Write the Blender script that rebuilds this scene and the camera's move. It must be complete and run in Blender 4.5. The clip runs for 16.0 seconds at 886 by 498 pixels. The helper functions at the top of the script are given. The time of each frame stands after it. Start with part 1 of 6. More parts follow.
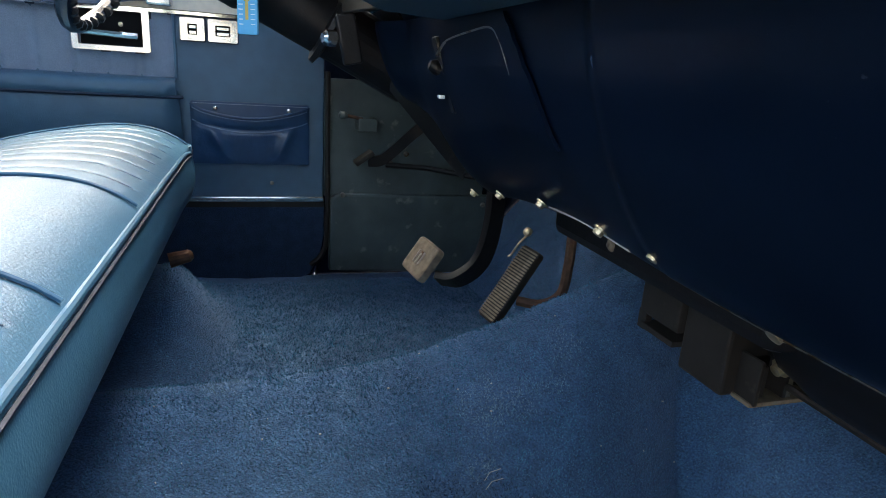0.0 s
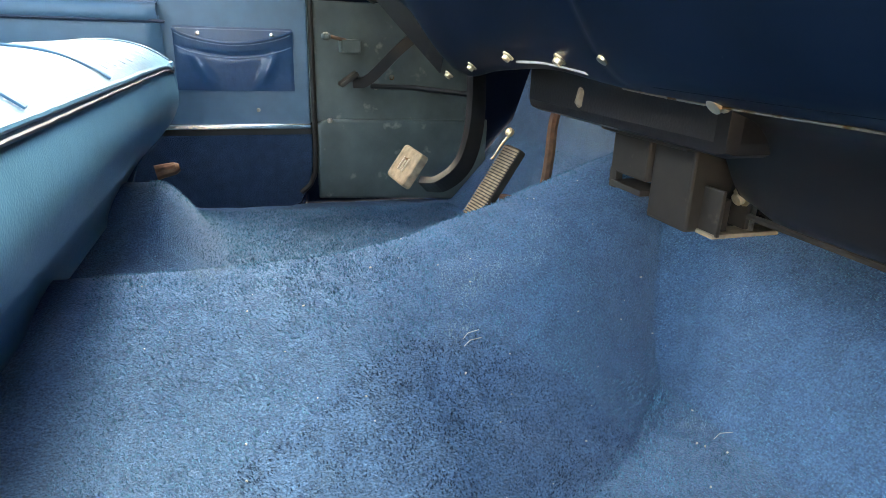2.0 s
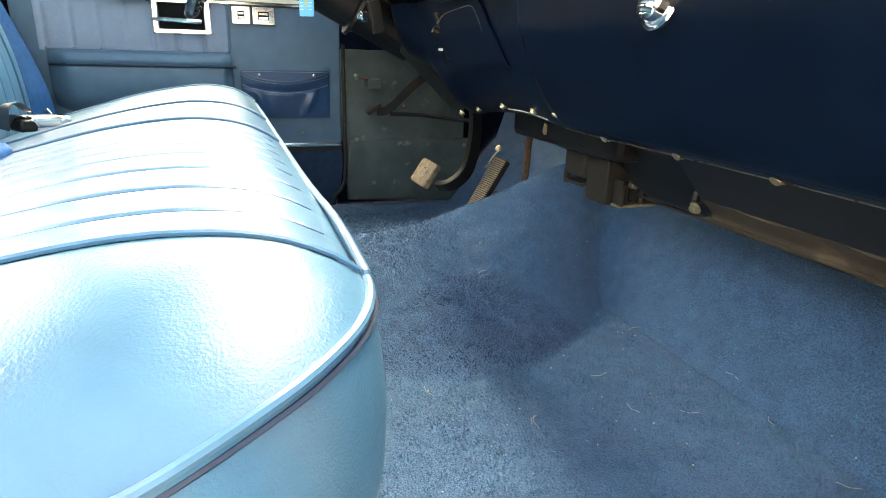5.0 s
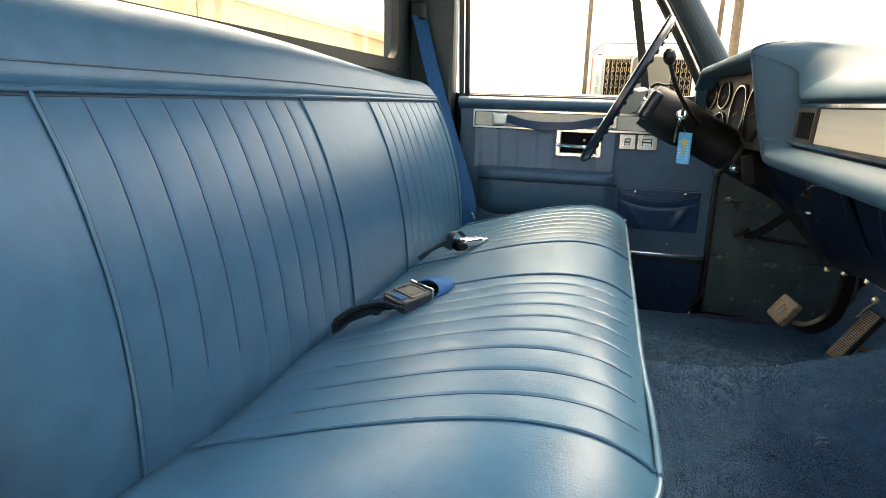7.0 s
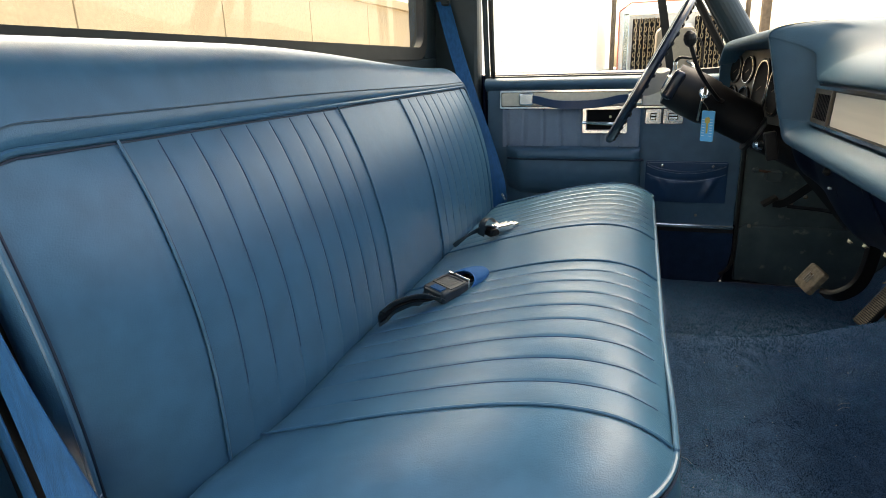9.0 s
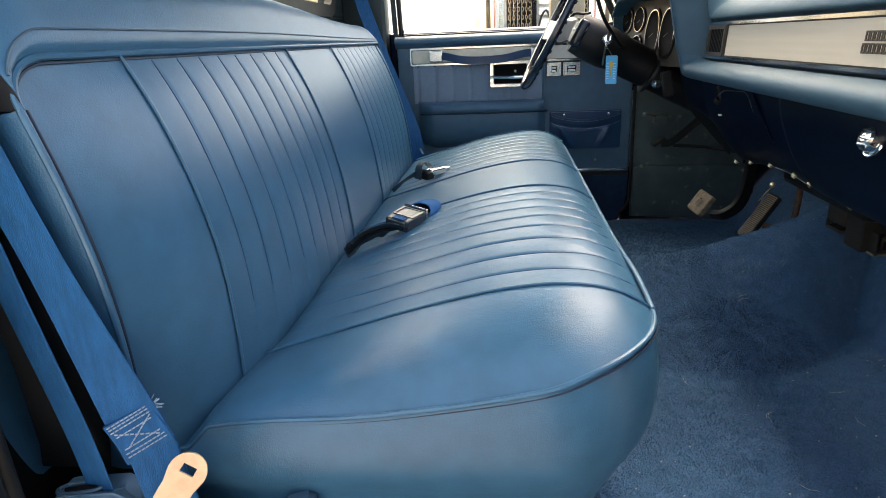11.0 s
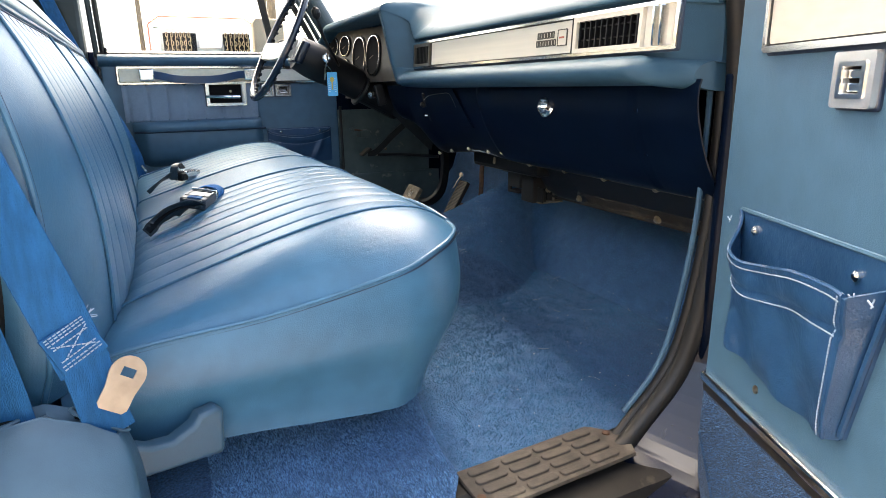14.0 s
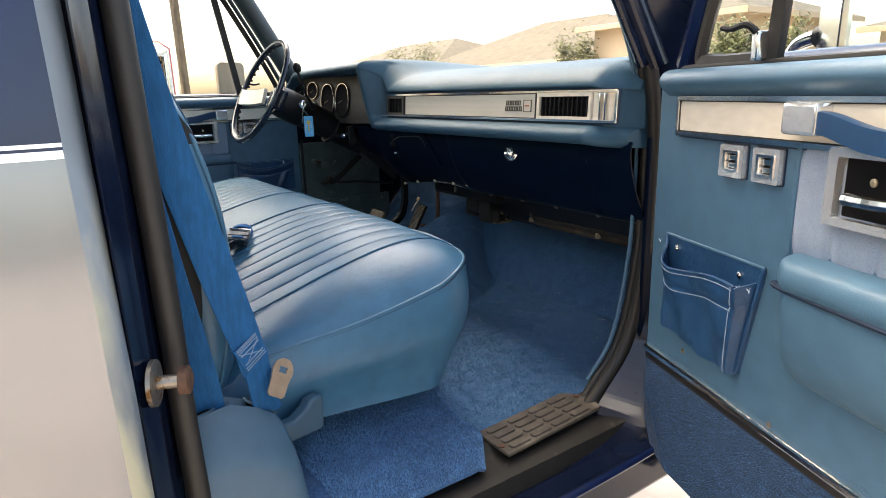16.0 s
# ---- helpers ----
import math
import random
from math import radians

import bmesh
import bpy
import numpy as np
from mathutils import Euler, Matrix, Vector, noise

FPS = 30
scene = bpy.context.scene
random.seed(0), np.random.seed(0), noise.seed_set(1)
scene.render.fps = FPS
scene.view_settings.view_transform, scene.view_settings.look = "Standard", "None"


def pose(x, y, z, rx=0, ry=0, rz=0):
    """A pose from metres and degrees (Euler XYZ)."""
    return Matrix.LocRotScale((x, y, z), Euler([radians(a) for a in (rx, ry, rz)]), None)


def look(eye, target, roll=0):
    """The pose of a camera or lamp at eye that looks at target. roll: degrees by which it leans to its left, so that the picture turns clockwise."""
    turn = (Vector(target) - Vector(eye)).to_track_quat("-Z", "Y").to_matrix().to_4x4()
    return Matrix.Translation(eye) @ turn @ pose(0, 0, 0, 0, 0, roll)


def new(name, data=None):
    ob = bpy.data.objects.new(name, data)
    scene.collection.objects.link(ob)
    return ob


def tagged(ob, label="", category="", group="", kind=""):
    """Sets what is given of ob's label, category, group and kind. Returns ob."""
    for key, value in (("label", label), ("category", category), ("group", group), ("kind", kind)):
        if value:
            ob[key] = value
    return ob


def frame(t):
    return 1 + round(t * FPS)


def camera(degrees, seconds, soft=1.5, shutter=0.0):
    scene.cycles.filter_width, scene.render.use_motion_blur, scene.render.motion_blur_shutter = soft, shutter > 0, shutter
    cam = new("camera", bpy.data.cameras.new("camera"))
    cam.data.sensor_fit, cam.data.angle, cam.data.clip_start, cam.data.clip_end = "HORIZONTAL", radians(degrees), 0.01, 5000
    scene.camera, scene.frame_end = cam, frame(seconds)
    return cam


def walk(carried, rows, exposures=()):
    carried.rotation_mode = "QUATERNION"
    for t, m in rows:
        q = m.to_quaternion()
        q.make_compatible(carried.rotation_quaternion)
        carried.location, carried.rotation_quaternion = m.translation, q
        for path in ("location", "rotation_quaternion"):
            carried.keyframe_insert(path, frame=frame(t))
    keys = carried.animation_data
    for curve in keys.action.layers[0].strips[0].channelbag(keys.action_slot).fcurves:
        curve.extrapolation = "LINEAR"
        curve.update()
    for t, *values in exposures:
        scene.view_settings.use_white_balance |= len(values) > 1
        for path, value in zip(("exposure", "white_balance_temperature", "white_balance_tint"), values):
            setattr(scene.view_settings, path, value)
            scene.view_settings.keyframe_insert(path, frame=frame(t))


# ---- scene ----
import itertools

# ---------- camera ----------
cam = camera(72.0, 16.0, soft=0.5)
PATH = [
    (0, (0.116, -0.507, 0.456), (0.691, 1.325, -0.103), 3.80),
    (0.5, (0.130, -0.492, 0.407), (0.674, 1.311, -0.267), 3.96),
    (1, (0.132, -0.502, 0.383), (0.643, 1.317, -0.272), 2.98),
    (1.5, (0.148, -0.523, 0.371), (0.671, 1.294, -0.282), 1.47),
    (2, (0.137, -0.558, 0.360), (0.696, 1.248, -0.293), 1.80),
    (2.5, (0.101, -0.623, 0.367), (0.795, 1.136, -0.284), 2.06),
    (3, (0.080, -0.679, 0.372), (0.887, 1.040, -0.259), 2.82),
    (5.5, (-0.070, -0.955, 0.450), (0.411, 0.894, -0.140), 0.66),
    (6, (-0.038, -0.975, 0.481), (0.022, 0.947, -0.069), 1.13),
    (6.5, (-0.040, -1.021, 0.525), (-0.318, 0.899, 0.042), 1.92),
    (7, (-0.054, -1.084, 0.606), (-0.547, 0.795, 0.133), 1.71),
    (7.5, (-0.026, -1.097, 0.642), (-0.636, 0.756, 0.202), -0.19),
    (8, (-0.021, -1.106, 0.671), (-0.686, 0.719, 0.195), -1.43),
    (10.5, (-0.121, -1.229, 0.627), (-0.428, 0.640, -0.016), -2.00),
    (11, (-0.154, -1.259, 0.605), (-0.365, 0.622, -0.041), -2.46),
    (11.5, (-0.187, -1.282, 0.586), (-0.319, 0.609, -0.053), -2.42),
    (12, (-0.217, -1.303, 0.565), (-0.260, 0.596, -0.061), -2.26),
    (12.5, (-0.254, -1.326, 0.554), (-0.154, 0.580, -0.043), -1.76),
    (13, (-0.290, -1.362, 0.533), (0.014, 0.521, -0.068), -2.26),
    (13.5, (-0.344, -1.396, 0.510), (0.160, 0.455, -0.057), -1.24),
    (14, (-0.408, -1.460, 0.509), (0.422, 0.284, -0.008), -0.90),
    (14.5, (-0.481, -1.512, 0.532), (0.575, 0.118, 0.056), -1.07),
    (15, (-0.543, -1.557, 0.545), (0.627, -0.003, 0.080), 0.29),
    (15.5, (-0.626, -1.584, 0.576), (0.533, -0.020, 0.116), -0.68),
    (16, (-0.724, -1.624, 0.622), (0.374, -0.029, 0.121), -1.62),
]
EXPOSURES = [(0.0, 3.25, 7700, 10), (0.5, 3.85, 7700, 10), (1.0, 4.55, 8400, 10), (3.0, 5.1, 9500, 9), (4.2, 4.55, 9900, 9), (5.5, 4.25, 10900, 8), (6.5, 3.36, 10300, 8), (8.0, 2.45, 9500, 8), (10.5, 2.48, 8400, 10), (11.0, 2.65, 8300, 10), (12.0, 3.03, 8200, 10), (13.0, 3.15, 8100, 10), (14.5, 3.06, 8000, 10), (15.0, 2.80, 8050, 10), (16.0, 2.38, 8000, 10)]
walk(cam, [(t, look(eye, target, roll)) for t, eye, target, roll in PATH], EXPOSURES)

# ---------- world and sun ----------
world = bpy.data.worlds.new("daylight")
scene.world = world
world.use_nodes = True
wn = world.node_tree.nodes
sky = wn.new("ShaderNodeTexSky")
sky.sky_type, sky.sun_disc = "NISHITA", False
sky.sun_elevation, sky.sun_rotation = radians(61), radians(342)
sky.dust_density, sky.air_density = 4.0, 1.0
wn["Background"].inputs["Strength"].default_value = 0.15
world.node_tree.links.new(sky.outputs["Color"], wn["Background"].inputs["Color"])
sun = new("sun", bpy.data.lights.new("sun", "SUN"))
sun.data.energy, sun.data.angle, sun.data.color = 1.5, radians(80), (1.0, 0.95, 0.88)
sun.matrix_world = look((0, 0, 10), (0.14, -0.44, 9.18))


# ---------- materials ----------
def material(name, base, rough=0.5, metal=0.0, var=0.15, scale=40.0, bump=0.0, bump_scale=300.0, spec=0.5, coat=0.0, sheen=0.0, wear=None, wear_scale=6.0, wear_at=0.62, emit=0.0, per_piece=0.0, island=0.0, crinkle=0.0, squash=(1, 1, 1), coarse=0.5):
    """A surface with variation at two scales, fine relief and worn or dirty spots."""
    m = bpy.data.materials.new(name)
    m.use_nodes = True
    n, l = m.node_tree.nodes, m.node_tree.links
    b = n["Principled BSDF"]
    tc = n.new("ShaderNodeTexCoord")
    mp = n.new("ShaderNodeMapping")
    mp.inputs["Scale"].default_value = squash
    l.new(tc.outputs["Object"], mp.inputs["Vector"])

    def noise_at(s, detail=4.0):
        t = n.new("ShaderNodeTexNoise")
        t.inputs["Scale"].default_value, t.inputs["Detail"].default_value = s, detail
        l.new(mp.outputs["Vector"], t.inputs["Vector"])
        return t.outputs["Fac"]

    def mixed(fac, a, c):
        x = n.new("ShaderNodeMix")
        x.data_type = "RGBA"
        l.new(fac, x.inputs["Factor"])
        for slot, v in ((6, a), (7, c)):
            if isinstance(v, tuple):
                x.inputs[slot].default_value = (*v, 1)
            else:
                l.new(v, x.inputs[slot])
        return x.outputs[2]

    def ramp(fac, lo, hi):
        r = n.new("ShaderNodeMapRange")
        r.inputs["From Min"].default_value, r.inputs["From Max"].default_value = lo, hi
        l.new(fac, r.inputs["Value"])
        return r.outputs["Result"]

    dark, lite = tuple(c * (1 - var) for c in base), tuple(min(1, c * (1 + var)) for c in base)
    col = mixed(ramp(noise_at(scale), 0.3, 0.7), dark, lite)
    big = mixed(ramp(noise_at(scale * 0.09 + 0.6, 3.0), 0.35, 0.65), tuple(c * (1 - var * coarse) for c in (1, 1, 1)), (1.0, 1.0, 1.0))
    mul = n.new("ShaderNodeMix")
    mul.data_type, mul.blend_type = "RGBA", "MULTIPLY"
    mul.inputs["Factor"].default_value = 1.0
    l.new(col, mul.inputs[6])
    l.new(big, mul.inputs[7])
    col = mul.outputs[2]
    if wear:
        col = mixed(ramp(noise_at(wear_scale, 8.0), wear_at, wear_at + 0.08), col, wear)
    if per_piece:
        info = n.new("ShaderNodeObjectInfo")
        hsv = n.new("ShaderNodeHueSaturation")
        l.new(ramp(info.outputs["Random"], -1 / per_piece + 0.5, 1 / per_piece + 0.5), hsv.inputs["Value"])
        hsv.inputs["Value"].default_value = 1
        l.new(col, hsv.inputs["Color"])
    if island:
        geo = n.new("ShaderNodeNewGeometry")
        hs = n.new("ShaderNodeHueSaturation")
        mr = n.new("ShaderNodeMapRange")
        mr.inputs["To Min"].default_value, mr.inputs["To Max"].default_value = 1 - island, 1 + island
        l.new(geo.outputs["Random Per Island"], mr.inputs["Value"])
        l.new(mr.outputs["Result"], hs.inputs["Value"])
        l.new(col, hs.inputs["Color"])
        col = hs.outputs["Color"]
    l.new(col, b.inputs["Base Color"])
    rr = n.new("ShaderNodeMapRange")
    rr.inputs["To Min"].default_value, rr.inputs["To Max"].default_value = max(0.03, rough * 0.88), min(1, rough * 1.12)
    l.new(noise_at(scale * 0.5), rr.inputs["Value"])
    l.new(rr.outputs["Result"], b.inputs["Roughness"])
    b.inputs["Metallic"].default_value = metal
    b.inputs["Specular IOR Level"].default_value = spec
    b.inputs["Coat Weight"].default_value = coat
    b.inputs["Coat Roughness"].default_value = 0.15
    if sheen:
        b.inputs["Sheen Weight"].default_value = sheen
        b.inputs["Sheen Roughness"].default_value = 0.6
        b.inputs["Sheen Tint"].default_value = (0.55, 0.72, 1.0, 1)
    if bump:
        bp = n.new("ShaderNodeBump")
        bp.inputs["Strength"].default_value, bp.inputs["Distance"].default_value = bump, 0.002
        l.new(noise_at(bump_scale, 2.0), bp.inputs["Height"])
        if crinkle:
            b2 = n.new("ShaderNodeBump")
            b2.inputs["Strength"].default_value, b2.inputs["Distance"].default_value = crinkle, 0.004
            l.new(noise_at(bump_scale * 0.16, 6.0), b2.inputs["Height"])
            l.new(b2.outputs["Normal"], bp.inputs["Normal"])
        l.new(bp.outputs["Normal"], b.inputs["Normal"])
    if emit:
        b.inputs["Emission Color"].default_value, b.inputs["Emission Strength"].default_value = (*base, 1), emit
    return m


VINYL = material("seat_vinyl", (0.036, 0.128, 0.215), 0.34, var=0.10, scale=25, bump=0.20, bump_scale=600, spec=0.42, crinkle=0.08)
PIPING = material("vinyl_piping", (0.040, 0.132, 0.220), 0.34, var=0.08, scale=60)
THREAD = material("dark_seam", (0.006, 0.020, 0.048), 0.6)
PALE = material("pale_thread", (0.25, 0.32, 0.41), 0.8, var=0.15)
SEAM = material("seam_shadow_thread", (0.02, 0.06, 0.13), 0.8)
PANEL = material("door_vinyl", (0.050, 0.121, 0.187), 0.42, var=0.08, scale=30, bump=0.25, bump_scale=800, crinkle=0.04)
CLOTH = material("door_cloth", (0.20, 0.255, 0.33), 0.95, var=0.16, scale=500, bump=0.35, bump_scale=1200, sheen=0.2)
POCKET = material("pocket_vinyl", (0.014, 0.056, 0.128), 0.30, var=0.14, scale=25, bump=0.15, bump_scale=500, crinkle=0.25)
PAD = material("dash_vinyl", (0.026, 0.076, 0.117), 0.52, var=0.08, scale=30, spec=0.28, bump=0.25, bump_scale=800, crinkle=0.04)
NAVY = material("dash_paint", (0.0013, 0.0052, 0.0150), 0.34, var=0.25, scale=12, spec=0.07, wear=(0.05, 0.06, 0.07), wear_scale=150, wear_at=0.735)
CARPET = material("carpet", (0.041, 0.116, 0.226), 1.0, var=0.45, scale=420, bump=1.0, bump_scale=520, sheen=0.3, spec=0.1, coarse=0.5)
PILE = material("carpet_pile", (0.046, 0.173, 0.280), 0.95, var=0.25, scale=16, sheen=0.3, spec=0.1, island=0.45, coarse=0.8, wear=(0.20, 0.32, 0.42), wear_scale=5, wear_at=0.66)
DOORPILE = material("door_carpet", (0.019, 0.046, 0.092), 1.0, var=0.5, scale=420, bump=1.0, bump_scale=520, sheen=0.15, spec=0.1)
# darker copy of the pile colour, holding the shading of brushed nap
NAPSHADE = material("nap_shade_pile", (0.021, 0.060, 0.120), 0.95, var=0.25, scale=16, sheen=0.1, spec=0.1, island=0.45)
TUFT = material("shag_tuft", (0.105, 0.245, 0.420), 0.95, var=0.2, scale=30, sheen=0.3, spec=0.1, island=0.50)
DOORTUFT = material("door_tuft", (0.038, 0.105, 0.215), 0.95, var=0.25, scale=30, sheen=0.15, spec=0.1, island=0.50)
SHAG = material("loose_carpet", (0.035, 0.110, 0.240), 1.0, var=0.5, scale=300, bump=1.0, bump_scale=380, sheen=0.3, spec=0.1)
KICK = material("kick_panel_plastic", (0.075, 0.100, 0.100), 0.55, var=0.25, scale=14, bump=0.2, bump_scale=500, spec=0.3, wear=(0.18, 0.19, 0.175), wear_scale=26, wear_at=0.64)
CHROME = material("chrome", (0.82, 0.82, 0.80), 0.14, metal=1.0, var=0.06, scale=60, wear=(0.45, 0.43, 0.39), wear_scale=70, wear_at=0.70)
BACKING = material("seat_back_black", (0.008, 0.009, 0.011), 0.75, var=0.3, scale=30, bump=0.2)
SATIN = material("polished_chrome", (0.80, 0.80, 0.78), 0.20, metal=0.76, var=0.08, scale=60)
SILVER = material("brushed_trim", (0.66, 0.60, 0.50), 0.40, metal=0.10, var=0.06, scale=90, squash=(1, 0.03, 1))
STEEL = material("aged_steel", (0.30, 0.27, 0.23), 0.42, metal=0.9, var=0.25, scale=60, wear=(0.13, 0.07, 0.03), wear_scale=60, wear_at=0.55)
BRASS = material("zinc_bolt", (0.62, 0.52, 0.34), 0.35, metal=0.9, var=0.2, scale=120)
RIMMAT = material("wheel_rim_plastic", (0.010, 0.016, 0.030), 0.22, var=0.1, scale=30)
BLACK = material("black_plastic", (0.007, 0.007, 0.008), 0.45, var=0.25, scale=40, bump=0.1, spec=0.25)
SHEATH = material("buckle_plastic", (0.022, 0.034, 0.048), 0.34, var=0.2, scale=40, crinkle=0.2, bump=0.1)
STALK = material("sheath_plastic", (0.022, 0.036, 0.048), 0.30, var=0.35, scale=60, crinkle=0.5, bump=0.2, bump_scale=300)
DUCT = material("black_duct", (0.007, 0.007, 0.007), 0.42, var=0.3, scale=20, spec=0.35, wear=(0.035, 0.031, 0.025), wear_scale=18, wear_at=0.66)
BOXMAT = material("dusty_black_plastic", (0.019, 0.017, 0.015), 0.6, var=0.25, scale=50, spec=0.3, wear=(0.06, 0.05, 0.04), wear_scale=40, wear_at=0.66)
PAN = material("dusty_brown_metal", (0.036, 0.028, 0.020), 0.75, metal=0.2, var=0.35, scale=40, bump=0.2, bump_scale=300, wear=(0.075, 0.060, 0.042), wear_scale=14, wear_at=0.58)
RUBBER = material("weatherstrip_rubber", (0.011, 0.0098, 0.0088), 0.55, var=0.25, scale=70, wear=(0.035, 0.029, 0.023), wear_scale=25, wear_at=0.66)
PEDAL = material("pedal_rubber", (0.17, 0.135, 0.095), 0.75, var=0.35, scale=90)
PALEWHITE = material("pale_white", (0.42, 0.42, 0.40), 0.5, var=0.15)
MIRRORTAN = material("mirror_back_paint", (0.50, 0.40, 0.29), 0.4, var=0.06)
RUST = material("rusty_rod", (0.10, 0.05, 0.03), 0.7, metal=0.3, var=0.35, scale=90)
WEB = material("belt_webbing", (0.006, 0.088, 0.228), 0.70, var=0.18, scale=160, bump=0.6, bump_scale=1200, spec=0.2, squash=(1, 1, 0.2))
LOOPWEB = material("buckle_webbing", (0.014, 0.125, 0.330), 0.7, var=0.15, scale=160, bump=0.5, bump_scale=1200, spec=0.2)
COVER = material("belt_cover_plastic", (0.036, 0.086, 0.130), 0.42, var=0.07, scale=40, bump=0.15, bump_scale=800)
BODY_BLUE = material("body_paint_blue", (0.006, 0.013, 0.048), 0.12, var=0.08, scale=8, coat=0.25, spec=0.35)
GRAB = material("grab_strap_vinyl", (0.009, 0.040, 0.100), 0.32, var=0.1, scale=40, bump=0.15, bump_scale=700)
BODY_SILVER = material("body_paint_silver", (0.235, 0.24, 0.245), 0.16, var=0.04, scale=8, coat=0.8, metal=0.45)
STRIPE = material("pinstripe", (0.85, 0.87, 0.9), 0.25, var=0.03)
JAMB = material("jamb_paint", (0.0045, 0.009, 0.024), 0.16, var=0.25, scale=18, spec=0.35, wear=(0.03, 0.04, 0.055), wear_scale=24, wear_at=0.70)
PRIMER = material("worn_edge_paint", (0.15, 0.19, 0.23), 0.35, var=0.45, scale=14, wear=(0.36, 0.35, 0.25), wear_scale=7, wear_at=0.50, squash=(1, 1, 0.25))
DUST = material("dusty_sill", (0.070, 0.056, 0.044), 0.75, var=0.35, scale=50, bump=0.4, bump_scale=400, wear=(0.13, 0.107, 0.082), wear_scale=12, wear_at=0.56)
HEAD = material("headliner", (0.05, 0.12, 0.19), 0.9, var=0.1, scale=90, bump=0.3)
GREYTRIM = material("pillar_paint", (0.021, 0.037, 0.044), 0.45, var=0.12, scale=30, bump=0.1, bump_scale=600)
CLUSTER = material("gauge_panel", (0.085, 0.075, 0.062), 0.42, metal=0.4, var=0.15, scale=40)
CONCRETE = material("concrete", (0.42, 0.375, 0.33), 0.9, var=0.14, scale=9, bump=0.4, bump_scale=120, wear=(0.30, 0.26, 0.22), wear_scale=3, wear_at=0.62)
STUCCO = material("tan_stucco", (0.50, 0.395, 0.265), 0.95, var=0.08, scale=20, bump=0.3, bump_scale=150)
ROOF = material("roof_shingle", (0.105, 0.092, 0.066), 0.95, var=0.2, scale=3, bump=0.4, bump_scale=30)
WHITE = material("white_paint", (0.80, 0.80, 0.78), 0.35, var=0.05, scale=10)
CHAIN = material("rusty_chain", (0.30, 0.23, 0.14), 0.6, metal=0.4, var=0.4, scale=40)
LEAF = material("shrub_leaf", (0.085, 0.095, 0.030), 0.7, var=0.5, scale=4)
BARK = material("shrub_bark", (0.12, 0.09, 0.06), 0.9, var=0.3, scale=20)
TAGBLUE = material("key_tag_plastic", (0.10, 0.48, 0.78), 0.35, var=0.05)
TAGKEY = material("tag_gold", (0.70, 0.48, 0.12), 0.4, var=0.05)
GOLD = material("belt_tongue_steel", (0.48, 0.35, 0.25), 0.30, metal=0.6, var=0.12, scale=60)
RED = material("red_badge", (0.42, 0.10, 0.06), 0.5)
GREEN = material("green_rope", (0.03, 0.25, 0.22), 0.8)
DARKHOLE = material("dark_cavity", (0.004, 0.004, 0.005), 0.7, spec=0.12)


def glass_material():
    m = bpy.data.materials.new("window_glass")
    m.use_nodes = True
    n, l = m.node_tree.nodes, m.node_tree.links
    n.remove(n["Principled BSDF"])
    mix, tr, gl, fr, mp = n.new("ShaderNodeMixShader"), n.new("ShaderNodeBsdfTransparent"), n.new("ShaderNodeBsdfGlossy"), n.new("ShaderNodeLayerWeight"), n.new("ShaderNodeMapRange")
    tr.inputs["Color"].default_value = (0.90, 0.95, 0.94, 1)
    gl.inputs["Roughness"].default_value = 0.02
    fr.inputs["Blend"].default_value = 0.12
    mp.inputs["To Min"].default_value, mp.inputs["To Max"].default_value = 0.04, 0.5
    l.new(fr.outputs["Facing"], mp.inputs["Value"])
    l.new(mp.outputs["Result"], mix.inputs["Fac"])
    l.new(tr.outputs["BSDF"], mix.inputs[1])
    l.new(gl.outputs["BSDF"], mix.inputs[2])
    l.new(mix.outputs["Shader"], n["Material Output"].inputs["Surface"])
    return m


GLASS = glass_material()


# ---------- mesh helpers ----------
def finish(name, bm, mat, smooth=True, angle=35):
    bmesh.ops.recalc_face_normals(bm, faces=bm.faces)
    me = bpy.data.meshes.new(name)
    areas = [f.calc_area() for f in bm.faces]
    few = len(areas) < 500 and max(areas, default=0)
    for f, a in zip(bm.faces, areas):
        f.smooth = smooth and not (few and (len(f.verts) > 4 or a > 0.2 * few))
    if smooth:
        for e in bm.edges:
            if len(e.link_faces) == 2 and e.calc_face_angle(0) > radians(angle):
                e.smooth = False
    bm.to_mesh(me)
    bm.free()
    me.materials.append(mat)
    return new(name, me)


def part(name, bm, mat, parent=None, label="", smooth=True, angle=35):
    ob = finish(name, bm, mat, smooth, angle)
    if parent:
        ob.parent = parent
        ob.matrix_parent_inverse = Matrix.Translation(-parent.location)
    if label:
        ob["label"] = label
    return ob


def thing(name, at, label, category, group="", kind=""):
    ob = new(name)
    ob.empty_display_size = 0.05
    ob.location = at
    return tagged(ob, label, category, group, kind)


def solo(name, bm, mat, label, category, group="", kind="", smooth=True, angle=35):
    return tagged(finish(name, bm, mat, smooth, angle), label, category, group, kind)


def structure(name, bm, mat, label, smooth=True, angle=35):
    return tagged(finish(name, bm, mat, smooth, angle), label, name.split("_")[0], "", "structure")


def joined(*bms):
    out = bms[0]
    for b in bms[1:]:
        me = bpy.data.meshes.new("t")
        b.to_mesh(me)
        b.free()
        out.from_mesh(me)
        bpy.data.meshes.remove(me)
    return out


def moved(bm, m):
    bmesh.ops.transform(bm, matrix=m, verts=bm.verts)
    return bm


